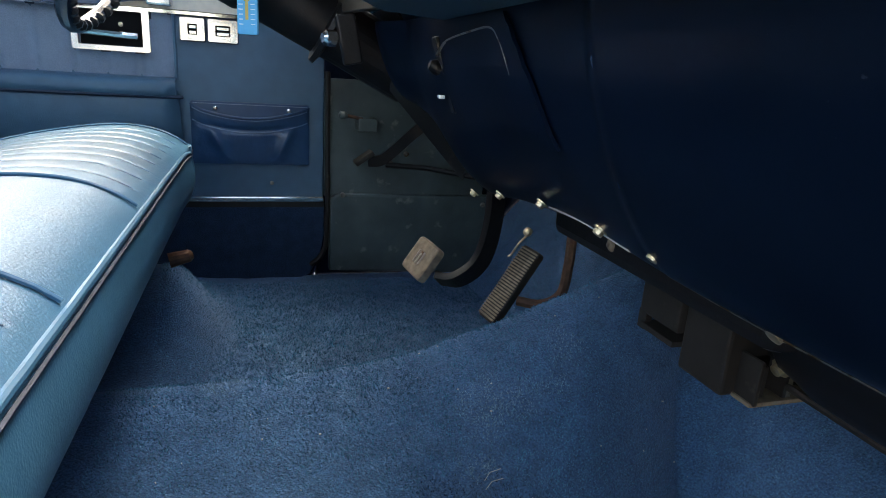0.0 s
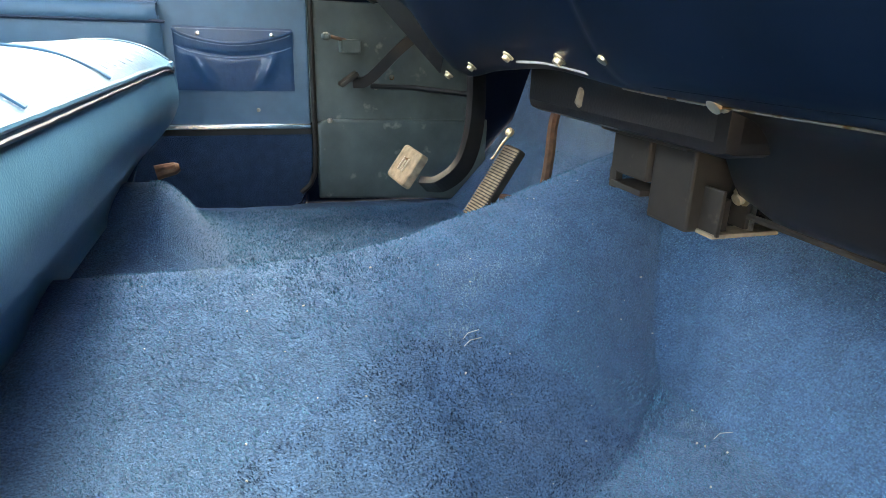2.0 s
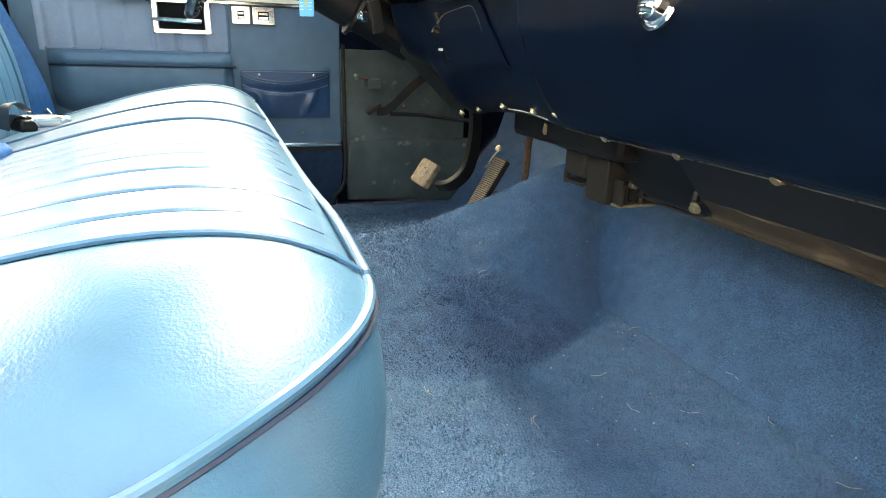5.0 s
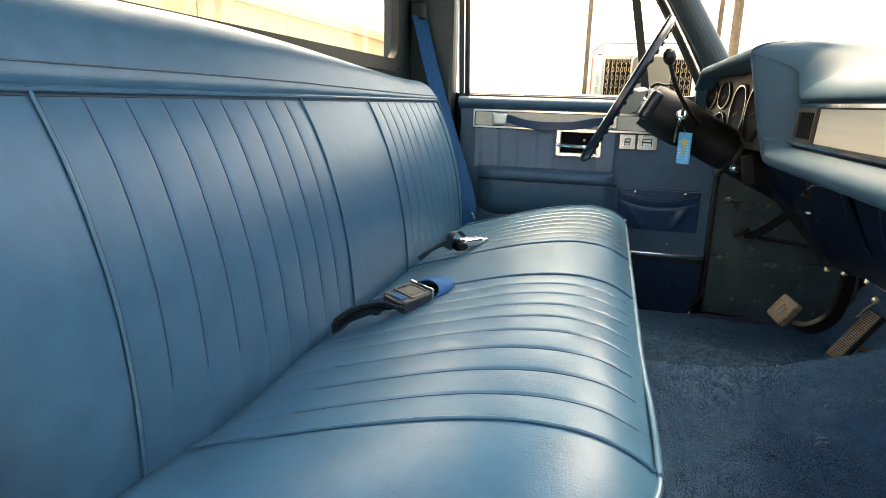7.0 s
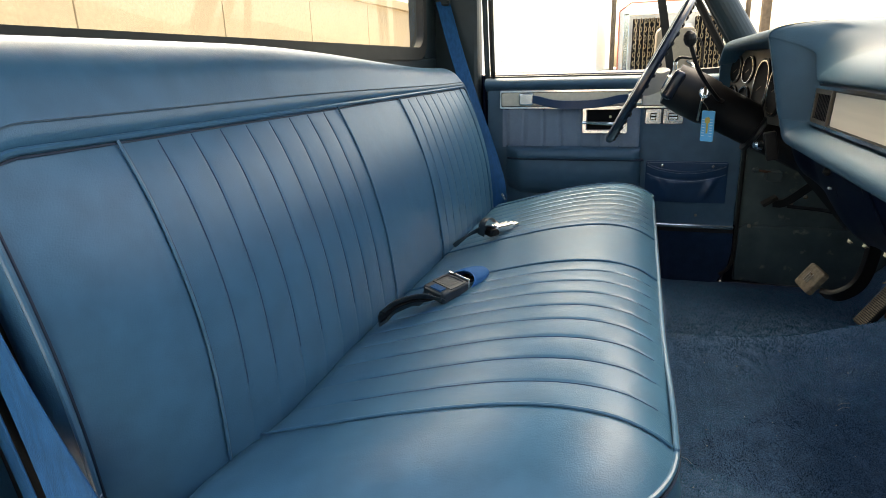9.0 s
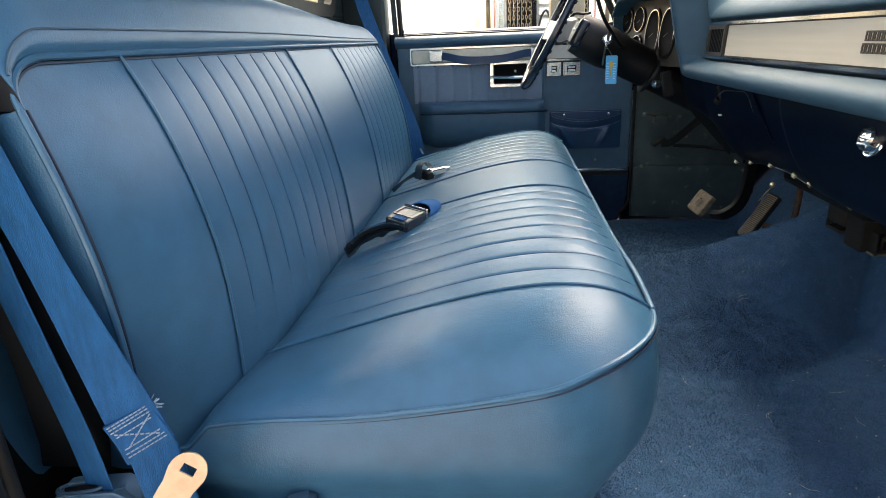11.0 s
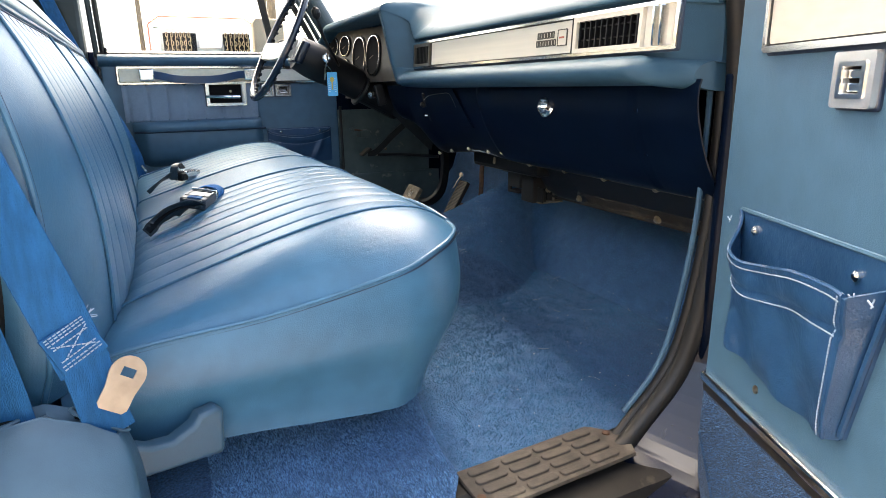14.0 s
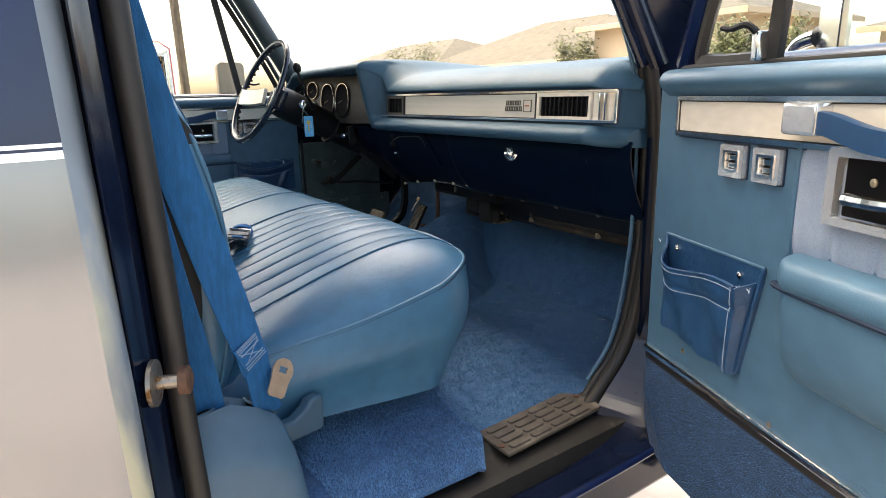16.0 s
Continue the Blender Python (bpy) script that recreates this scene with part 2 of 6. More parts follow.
def box(x0, x1, y0, y1, z0, z1, bevel=0.0, seg=2):
    bm = bmesh.new()
    bmesh.ops.create_cube(bm, size=1.0)
    for v in bm.verts:
        v.co = ((x0 + x1) / 2 + v.co.x * (x1 - x0), (y0 + y1) / 2 + v.co.y * (y1 - y0), (z0 + z1) / 2 + v.co.z * (z1 - z0))
    if bevel:
        bmesh.ops.bevel(bm, geom=bm.edges[:], offset=bevel, segments=seg, affect="EDGES", profile=0.5)
    return bm


def grid(nu, nv, fn, close_u=False, close_v=False):
    """A sheet of quads through fn(u, v), u and v from 0 to 1."""
    bm = bmesh.new()
    vs = [[bm.verts.new(fn(i / (nu if close_u else nu - 1), j / (nv if close_v else nv - 1))) for j in range(nv)] for i in range(nu)]
    for i in range(nu if close_u else nu - 1):
        for j in range(nv if close_v else nv - 1):
            a, b = (i + 1) % nu, (j + 1) % nv
            bm.faces.new((vs[i][j], vs[a][j], vs[a][b], vs[i][b]))
    return bm


def thick(bm, d):
    """Gives a sheet a thickness."""
    bmesh.ops.recalc_face_normals(bm, faces=bm.faces)
    bmesh.ops.solidify(bm, geom=bm.faces[:], thickness=d)
    return bm


def catmull(pts, n):
    """A smooth line of n points through pts."""
    pts = [Vector(p) for p in pts]
    ext = [2 * pts[0] - pts[1], *pts, 2 * pts[-1] - pts[-2]]
    out = []
    for k in range(n):
        s = k / (n - 1) * (len(pts) - 1)
        i = min(int(s), len(pts) - 2)
        t = s - i
        a, b, c, d = ext[i : i + 4]
        out.append(0.5 * (2 * b + (c - a) * t + (2 * a - 5 * b + 4 * c - d) * t * t + (3 * b - a - 3 * c + d) * t**3))
    return out


def tube(pts, r, sides=8, n=0, cap=True, close=False):
    """A round bar along a line; r: one radius, or a function of 0 to 1."""
    pts = catmull(pts, n) if n else [Vector(p) for p in pts]
    bm, rings, side = bmesh.new(), [], None
    for k, p in enumerate(pts):
        a, b = (pts[k - 1], pts[(k + 1) % len(pts)]) if close else (pts[max(k - 1, 0)], pts[min(k + 1, len(pts) - 1)])
        way = (b - a).normalized()
        side = way.orthogonal().normalized() if side is None else (side - way * side.dot(way)).normalized()
        up = way.cross(side)
        rad = r(k / max(1, len(pts) - 1)) if callable(r) else r
        rings.append([bm.verts.new(p + rad * (math.cos(q) * side + math.sin(q) * up)) for q in (2 * math.pi * i / sides for i in range(sides))])
    for k in range(len(rings) if close else len(rings) - 1):
        a, b = rings[k], rings[(k + 1) % len(rings)]
        for i in range(sides):
            bm.faces.new((a[i], a[(i + 1) % sides], b[(i + 1) % sides], b[i]))
    if cap and not close:
        bm.faces.new(rings[0])
        bm.faces.new(rings[-1])
    return bm


def strap(pts, w, d, side, n=40):
    """A flat band along a line: w across in the direction side, d thick."""
    pts = catmull(pts, n)
    bm, rings = bmesh.new(), []
    turn = side if callable(side) else lambda q: Vector(side)
    for k, p in enumerate(pts):
        side_now = turn(k / (n - 1)).normalized()
        way = (pts[min(k + 1, n - 1)] - pts[max(k - 1, 0)]).normalized()
        s = (side_now - way * side_now.dot(way)).normalized()
        u = way.cross(s)
        wide = w(k / (n - 1)) if callable(w) else w
        rings.append([bm.verts.new(p + s * a * wide / 2 + u * b * d / 2) for a, b in ((-1, -0.4), (-0.96, -1), (0.96, -1), (1, -0.4), (1, 0.4), (0.96, 1), (-0.96, 1), (-1, 0.4))])
    for k in range(n - 1):
        for i in range(8):
            bm.faces.new((rings[k][i], rings[k][(i + 1) % 8], rings[k + 1][(i + 1) % 8], rings[k + 1][i]))
    bm.faces.new(rings[0])
    bm.faces.new(rings[-1])
    return bm


def turned(profile, at, axis, sides=24):
    """A turned body: rows of (along the axis, radius)."""
    rot = Vector((0, 0, 1)).rotation_difference(Vector(axis)).to_matrix()
    bm = bmesh.new()
    rings = []
    for h, r in profile:
        rings.append([bm.verts.new(Vector(at) + rot @ Vector((r * math.cos(q), r * math.sin(q), h))) for q in (2 * math.pi * i / sides for i in range(sides))])
    for a, b in zip(rings, rings[1:]):
        for i in range(sides):
            bm.faces.new((a[i], a[(i + 1) % sides], b[(i + 1) % sides], b[i]))
    bm.faces.new(rings[0])
    bm.faces.new(rings[-1])
    return bm


def slab(outline, m, d, bevel=0.0, seg=2):
    """A plate of thickness d from an outline in its plane: x right, y up, front towards +z of m."""
    bm = bmesh.new()
    f = bm.faces.new([bm.verts.new((x, y, 0)) for x, y in outline])
    r = bmesh.ops.extrude_face_region(bm, geom=[f])
    bmesh.ops.translate(bm, vec=(0, 0, d), verts=[v for v in r["geom"] if isinstance(v, bmesh.types.BMVert)])
    bmesh.ops.recalc_face_normals(bm, faces=bm.faces)
    if bevel:
        top = [e for e in bm.edges if all(abs(v.co.z - d) < 1e-6 for v in e.verts)]
        bmesh.ops.bevel(bm, geom=top, offset=bevel, segments=seg, affect="EDGES", profile=0.5)
    return moved(bm, m)


def rounded(x0, x1, y0, y1, r, n=5):
    out = []
    for cx, cy, a in ((x1 - r, y1 - r, 0), (x0 + r, y1 - r, 90), (x0 + r, y0 + r, 180), (x1 - r, y0 + r, 270)):
        out += [(cx + r * math.cos(radians(a + 90 * i / n)), cy + r * math.sin(radians(a + 90 * i / n))) for i in range(n + 1)]
    return out


def frame_ring(outer, inner, m, d, bevel=0.0):
    """A flat frame between two outlines with the same number of points."""
    bm = bmesh.new()
    n = len(outer)
    lo = [[bm.verts.new((x, y, 0)) for x, y in o] for o in (outer, inner)]
    hi = [[bm.verts.new((x, y, d)) for x, y in o] for o in (outer, inner)]
    for i in range(n):
        j = (i + 1) % n
        bm.faces.new((hi[0][i], hi[0][j], hi[1][j], hi[1][i]))
        bm.faces.new((lo[0][j], lo[0][i], lo[1][i], lo[1][j]))
        bm.faces.new((lo[0][i], lo[0][j], hi[0][j], hi[0][i]))
        bm.faces.new((lo[1][j], lo[1][i], hi[1][i], hi[1][j]))
    if bevel:
        es = [e for e in bm.edges if abs(e.verts[0].co.z - d) < 1e-6 and abs(e.verts[1].co.z - d) < 1e-6 and e.calc_face_angle(0) > 1]
        bmesh.ops.bevel(bm, geom=es, offset=bevel, segments=2, affect="EDGES", profile=0.5)
    return moved(bm, m)


def axes(at, right, up):
    """A plane's pose: its x to the right, its y up, its front towards right x up."""
    r, u = Vector(right).normalized(), Vector(up).normalized()
    f = r.cross(u).normalized()
    u = f.cross(r)
    return Matrix(((r.x, u.x, f.x, at[0]), (r.y, u.y, f.y, at[1]), (r.z, u.z, f.z, at[2]), (0, 0, 0, 1)))


def ease(a, b, x):
    t = min(1, max(0, (x - a) / (b - a)))
    return t * t * (3 - 2 * t)


# ---------- setting: floor, firewall, sides, roof ----------
FOOT = ((-0.70, -0.05), (0.0, -0.07), (0.14, -0.15), (0.245, -0.195), (0.33, -0.19), (0.45, -0.12), (0.54, -0.04), (0.64, 0.04), (0.80, 0.10))

CREST_X, CREST_Z = (-0.7, 0.10, 0.24, 0.32, 0.40, 0.65), (0.104, 0.104, 0.114, 0.132, 0.158, 0.25)


def floor_z(x, y):
    """Height of the floor pan: two footwells, the hump between them and the toe board."""
    toe = max(0.0, x - 0.575) * 1.15
    crest = float(np.interp(x, CREST_X, CREST_Z))
    left = ease(0.285, 0.165, y)
    foot = float(np.interp(x, [a for a, _ in FOOT], [b for _, b in FOOT]))
    d = min(1.0, max(0.0, (0.17 - y) / (0.187 - 1.1 * foot)))
    hump = crest * left * (0.35 * (1 - d ** 2.0) + 0.65 * ease(1, 0, d))
    base = -0.012 - 0.030 * ease(-0.50, -0.70, y)
    flap = 0.130 * ease(0.085, -0.03, x) * math.exp(-((y - 0.53) / (0.10 if y < 0.53 else 0.17)) ** 2)
    return base + hump + flap + max(0, toe - 0.6 * hump)


def floor_sheet(x0, x1, y0, y1, nx, ny):
    def at(u, v):
        x, y = x0 + (x1 - x0) * u, y0 + (y1 - y0) * v
        z = floor_z(x, y) + 0.0022 * noise.noise((x * 13, y * 13, 0)) + 0.0012 * noise.noise((x * 40, y * 40, 3))
        if x > 0.74:
            z += (x - 0.74) * 2
        return x, y, z
    return grid(nx, ny, at)


structure("floor", floor_sheet(-0.66, 0.80, -0.770, 0.845, 240, 260), CARPET, "blue cut-pile carpet moulded over the cab floor and hump", angle=80)


def pile(name, n, seed, at, keep, height, width, mat, label, parent=None):
    """Fibres standing on a surface; at(u, v) gives the place and the way up."""
    rnd = random.Random(seed)
    vs, fs = [], []
    for i in range(n):
        p, up = at(rnd.random(), rnd.random())
        if keep and not keep(p, rnd.random()):
            continue
        k = len(fs)
        a = 2.4 + 1.9 * noise.noise(p * 3.5) + rnd.uniform(-1.3, 1.3)
        lean = 0.55 + 0.35 * noise.noise(p * 7 + Vector((0, 0, 4)))
        h = height * rnd.uniform(0.6, 1.25)
        tip = p + (up + lean * Vector((math.cos(a), math.sin(a), 0)) + 0.25 * Vector((rnd.gauss(0, 1), rnd.gauss(0, 1), 0))).normalized() * h
        q = rnd.uniform(0, math.pi)
        e = Vector((math.cos(q), math.sin(q), 0)) * width
        e -= up * e.dot(up)
        vs += [p - e, p + e, tip]
        fs.append((3 * k, 3 * k + 1, 3 * k + 2))
    me = bpy.data.meshes.new(name)
    me.from_pydata(vs, [], fs)
    me.materials.append(mat)
    ob = new(name, me)
    if parent:
        ob.parent = parent
        ob.matrix_parent_inverse = Matrix.Translation(-parent.location)
        ob["label"] = label
        return ob
    return tagged(ob, label, "carpet", kind="stuff")


def on_floor(x0, x1, y0, y1):
    def at(u, v):
        x, y = x0 + (x1 - x0) * u, y0 + (y1 - y0) * v
        z = floor_z(x, y)
        up = Vector((z - floor_z(x + 0.004, y), z - floor_z(x, y + 0.004), 0.004)).normalized()
        return Vector((x, y, z - 0.0005 + 0.0022 * noise.noise((x * 13, y * 13, 0)))), up
    return at



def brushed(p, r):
    """A crescent at the foot of the hump where brushed nap's shading is put into colour."""
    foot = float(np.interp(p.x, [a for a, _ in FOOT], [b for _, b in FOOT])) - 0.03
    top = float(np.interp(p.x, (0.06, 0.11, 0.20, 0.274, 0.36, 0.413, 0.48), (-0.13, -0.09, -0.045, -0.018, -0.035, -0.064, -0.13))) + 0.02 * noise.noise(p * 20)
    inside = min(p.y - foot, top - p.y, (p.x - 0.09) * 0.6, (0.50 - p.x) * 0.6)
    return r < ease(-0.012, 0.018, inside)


pile("carpet_pile", 175000, 1, on_floor(-0.05, 0.74, -0.768, 0.30), lambda p, r: not brushed(p, r), 0.0034, 0.0008, PILE, "short blue cut pile of the cab carpet")
pile("brushed_pile", 175000, 1, on_floor(-0.05, 0.74, -0.768, 0.30), brushed, 0.0034, 0.0008, NAPSHADE, "carpet pile coloured dark for the shading of brushed nap on the hump")
pile("carpet_pile", 50000, 2, on_floor(-0.04, 0.72, 0.30, 0.80), None, 0.0042, 0.0010, PILE, "short blue cut pile of the cab carpet")


def lint(n, seed):
    """Pale bits of lint and grit lying on the carpet."""
    rnd = random.Random(seed)
    bms = []
    for k in range(n):
        x, y = rnd.uniform(0.0, 0.60), rnd.uniform(-0.69, 0.25)
        p = Vector((x, y, floor_z(x, y) + 0.0045))
        a, r = rnd.uniform(0, 6.28), rnd.uniform(0.0004, 0.0011)
        d = Vector((math.cos(a), math.sin(a), rnd.uniform(-0.1, 0.2))) * (r * 1.3 if k % 9 else 0.012)
        bend = Vector((-d.y, d.x, 0)) * (0.35 if k % 9 == 0 else 0)
        bms.append(tube([p - d, p + bend, p + d], r if k % 9 else 0.00035, 4))
    return joined(*bms)


tagged(finish("carpet_lint", lint(140, 9), PALEWHITE), "pale lint and grit lying on the carpet", "lint", kind="stuff")
# loose piece of longer carpet beside the seat
MATX = lambda y: -0.068 + 0.14 * (y + 0.78) - 0.55 * max(0, -0.79 - y)


def mat_at(u, v):
    y = -0.868 + 0.52 * v
    x = -0.50 + (MATX(y) + 0.50) * u
    z = floor_z(x, max(y, -0.77)) + 0.016 - 0.010 * ease(0.96, 1.0, u) + 0.008 * ease(-0.70, -0.76, y) - 0.012 * ease(-0.80, -0.868, y) + 0.002 * noise.noise((x * 9, y * 9, 7))
    return Vector((x, y, z))


mat_piece = thing("carpet_piece", (-0.2, -0.6, -0.03), "loose piece of thick blue carpet beside the seat", "carpet")
part("backing", thick(grid(50, 40, mat_at), 0.008), SHAG, mat_piece, angle=70)
pile("carpet_nap", 60000, 3, lambda u, v: (mat_at(0.25 + 0.75 * u, v), Vector((0, 0, 1))), None, 0.0048, 0.0011, TUFT, "long blue tufts", mat_piece)
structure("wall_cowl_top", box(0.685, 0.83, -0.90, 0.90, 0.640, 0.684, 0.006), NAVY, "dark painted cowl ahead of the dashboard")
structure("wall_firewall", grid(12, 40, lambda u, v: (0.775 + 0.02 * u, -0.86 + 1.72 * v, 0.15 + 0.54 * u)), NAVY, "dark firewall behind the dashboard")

# cab shell
structure("wall_rear", joined(box(-0.74, -0.69, -0.90, 0.90, -0.12, 0.690, 0.006), box(-0.74, -0.69, -0.90, 0.90, 1.06, 1.20, 0.006),
          box(-0.74, -0.69, 0.745, 0.90, 0.690, 1.06, 0.004), box(-0.74, -0.69, -0.90, -0.745, 0.690, 1.06, 0.004)), GREYTRIM, "painted steel back wall of the cab")
structure("ceiling", grid(16, 24, lambda u, v: (-0.74 + 0.80 * u, -0.90 + 1.80 * v, 1.16 + 0.03 * math.sin(math.pi * u) - 0.05 * abs(2 * v - 1) ** 4)), HEAD, "blue fabric headliner under the cab roof")
structure("roof", thick(grid(16, 24, lambda u, v: (-0.76 + 0.84 * u, -0.92 + 1.84 * v, 1.20 + 0.03 * math.sin(math.pi * u) - 0.05 * abs(2 * v - 1) ** 4)), 0.01), BODY_BLUE, "dark blue painted steel cab roof")
rear_window = thing("window_rear", (-0.71, 0, 0.69), "fixed rear cab window in a black rubber seal", "window", kind="structure")
MR = axes((-0.70, 0, 0.875), (0, 1, 0), (0, 0, 1))
part("window_frame", frame_ring(rounded(-0.735, 0.735, -0.190, 0.195, 0.07), rounded(-0.705, 0.705, -0.155, 0.165, 0.05), MR, 0.022, 0.004), RUBBER, rear_window, "black rubber seal")
part("pane", grid(2, 2, lambda u, v: (-0.692, -0.73 + 1.46 * u, 0.705 + 0.34 * v)), GLASS, rear_window).visible_shadow = False

for sign, tag in ((1, "left"), (-1, "right")):
    yy = lambda v: sign * v
    # windscreen pillar, slanting back to the roof
    a, b = (Vector((0.258, 0.795, 0.655)), Vector((-0.075, 0.735, 1.17))) if sign > 0 else (Vector((0.345, -0.835, 0.66)), Vector((0.085, -0.755, 1.17)))
    r = 0.034 if sign > 0 else 0.025
    structure("pillar_front_" + tag, joined(tube([a, a.lerp(b, 0.5), b], r, 24), tube([a + Vector((-0.028, sign * -0.01, 0)), b + Vector((-0.028, sign * -0.01, 0))], 0.012, 12)), GREYTRIM if sign > 0 else JAMB, "slanted blue windscreen pillar")
    structure("wall_cowl_" + tag, box(0.24 if sign > 0 else 0.42, 0.80, yy(0.87) - 0.02, yy(0.87) + 0.02, -0.10, 0.68, 0.004), NAVY, "dark cab side ahead of the door")
    structure("trim_roof_rail_" + tag, box(-0.72, 0.12, yy(0.80) - 0.03, yy(0.80) + 0.03, 1.09, 1.16, 0.02), GREYTRIM, "painted roof rail over the door opening")

# black sheets added behind the seat, the cavity's shade put into their colour
structure("floor_rear", joined(box(-0.69, -0.40, -0.80, -0.48, -0.07, -0.040, 0.01), box(-0.69, -0.675, -0.80, 0.80, -0.05, 0.50, 0.004)), BLACK, "black sheets added for the shade in the cavity behind the seat")
bracket = solo("floor_bracket", joined(box(-0.640, -0.625, -0.80, -0.70, 0.10, 0.13, 0.004), box(-0.64, -0.60, -0.80, -0.785, 0.0, 0.13, 0.004)), STEEL, "worn steel bracket behind the seat", "bracket")
# kick panel with its bolted lower half, driver side
kick = thing("wall_kick_panel", (0.42, 0.83, 0.0), "grey-green plastic kick panel with a bolted lower half", "kick panel", kind="structure")
MK = Matrix(((1, 0, 0, 0.003), (0, 0, -1, 0.838), (0, 1, 0, -0.013), (0, 0, 0, 1)))
part("upper_panel", slab([(0.250, 0.19), (0.62, 0.19), (0.62, 0.44), (0.250, 0.44)], MK, 0.012, 0.003), KICK, kick)
part("lower_panel", slab([(0.262, 0.02), (0.66, 0.0), (0.66, 0.192), (0.278, 0.197), (0.262, 0.185)], MK, 0.024, 0.006), KICK, kick)
part("edge_strip", tube([(0.258, 0.818, 0.44), (0.259, 0.818, 0.12), (0.250, 0.816, 0.05), (0.224, 0.814, 0.022)], 0.0055, 8, 24), BOXMAT, kick, "dark dusty edge strip")
for kx, kz in ((0.292, 0.182), (0.395, 0.254), (0.43, 0.275), (0.62, 0.16)):
    part("screw", turned([(0, 0.006), (0.003, 0.006), (0.005, 0.003)], (kx, 0.813, kz), (0, -1, 0), 10), STEEL, kick)


# ---------- doors ----------
def build_door(name, M, label, su, sz, driver):
    """A door trimmed inside: u runs from the hinge edge back, z up, n into the cab."""
    d = thing(name, (M @ Vector((0, 0, 0)))[:], label, "door", kind="structure")
    S = M @ Matrix(((su, 0, 0, 0), (0, sz, 0, 0.42 * (1 - sz)), (0, 0, 1, 0), (0, 0, 0, 1)))

    def add(nm, bm, mat, parent=d, lab="", **k):
        return part(nm, moved(bm, S), mat, parent, lab, **k)

    I = Matrix.Identity(4)
    lift = lambda n: Matrix.Translation((0, 0, n))
    outline = [(0.0, 0.60), (0.73, 0.60), (0.745, 0.58), (0.745, 0.05), (0.72, 0.022), (0.075, 0.022), (0.03, 0.04), (0.006, 0.085), (0.0, 0.13)]
    add("inner_shell", slab(outline, lift(-0.035), 0.033, 0.004), JAMB, lab="dark blue painted door shell")
    add("outer_skin", slab([(-0.02, 0.63), (0.77, 0.63), (0.77, -0.02), (0.05, -0.02), (-0.02, 0.08)], lift(-0.14), 0.10, 0.02, 3), BODY_BLUE, lab="dark blue painted outer skin")
    # vinyl panel with a rolled top
    panel = add("trim_panel", slab([(0.006, 0.604), (0.735, 0.604), (0.735, 0.196), (0.006, 0.196)], lift(-0.002), 0.008, 0.004), PANEL, lab="blue grained vinyl door panel")
    prof = [(0.580, 0.004), (0.586, 0.012), (0.592, 0.022), (0.601, 0.028), (0.611, 0.022), (0.616, 0.006), (0.617, -0.03)]
    pc = catmull([(0, a, b) for a, b in prof], 22)
    add("belt_roll", grid(30, 22, lambda u, v: (0.004 + 0.735 * u, pc[round(v * 21)].y, pc[round(v * 21)].z - 0.02 * (1 - ease(0, 0.035, u)) )), PANEL, lab="padded blue vinyl top roll")
    add("window_seal", box(0.02, 0.74, 0.610, 0.622, -0.045, -0.015, 0.004), RUBBER)
    ds = 0.0 if driver else 0.036
    slide = Matrix.Translation((ds, 0, 0))
    # bright strip with its grab strap
    strip = add("bright_strip", slab(rounded(0.066, 0.69, 0.536, 0.577, 0.004), lift(0.006), 0.005, 0.001), SILVER, lab="beige brushed metal strip")
    add("strip_edge", frame_ring(rounded(0.062, 0.694, 0.531, 0.582, 0.005), rounded(0.0665, 0.6895, 0.5365, 0.5765, 0.004), lift(0.006), 0.009, 0.002), CHROME, strip)
    strap_ob = add("grab_strap", moved(strap([(0.31, 0, 0.024), (0.34, -0.001, 0.030), (0.40, -0.012, 0.040), (0.47, -0.015, 0.044), (0.53, -0.012, 0.040), (0.58, -0.001, 0.030), (0.61, 0, 0.024)], 0.022, 0.014, (0, 1, 0)), Matrix.Translation((0.5 * ds, 0.5575, 0))), GRAB, lab="padded dark blue grab strap")
    for u0 in ((0.278, 0.590) if driver else (0.292, 0.604)):
        add("end_cap", box(u0, u0 + (0.042 if driver else 0.050), 0.541 if driver else 0.545, 0.575 if driver else 0.577, 0.010, 0.036, 0.004), SATIN, strap_ob, "chrome end cap")
    add("strip_joint", frame_ring(rounded(0.0595, 0.6965, 0.5285, 0.5845, 0.006), rounded(0.062, 0.694, 0.531, 0.582, 0.005), lift(0.004), 0.0035), THREAD, strip)
    add("inner_joint", frame_ring(rounded(0.0655, 0.6905, 0.5355, 0.5775, 0.004), rounded(0.068, 0.688, 0.538, 0.575, 0.004), lift(0.0095), 0.0022), BOXMAT, strip)
    # cloth field with stitched flutes
    ch = 0.056

    def flute(u, v):
        i0 = 0.282 + 0.55 * ds
        a = i0 + (0.687 - i0) * u
        k = ((a - i0) / ch) % 1
        return a, 0.420 + 0.112 * v, 0.007 + 0.0035 * min(1, 6 * min(k, 1 - k)) - 0.0025 * (v < 0.02 or v > 0.98)
    add("cloth_inset", grid(150, 8, flute), CLOTH, lab="grey-blue fluted cloth inset", angle=60)
    add("inset_edge", tube([(0.279 + 0.55 * ds, 0.533, 0.007), (0.279 + 0.55 * ds, 0.42, 0.007)], 0.0035, 6), PANEL)
    # inside handle
    bezel = add("handle_bezel", moved(frame_ring(rounded(0.318, 0.444, 0.463, 0.536, 0.004), rounded(0.330, 0.434, 0.471, 0.528, 0.002), lift(0.008), 0.016, 0.006), slide), SATIN, lab="chrome handle bezel")
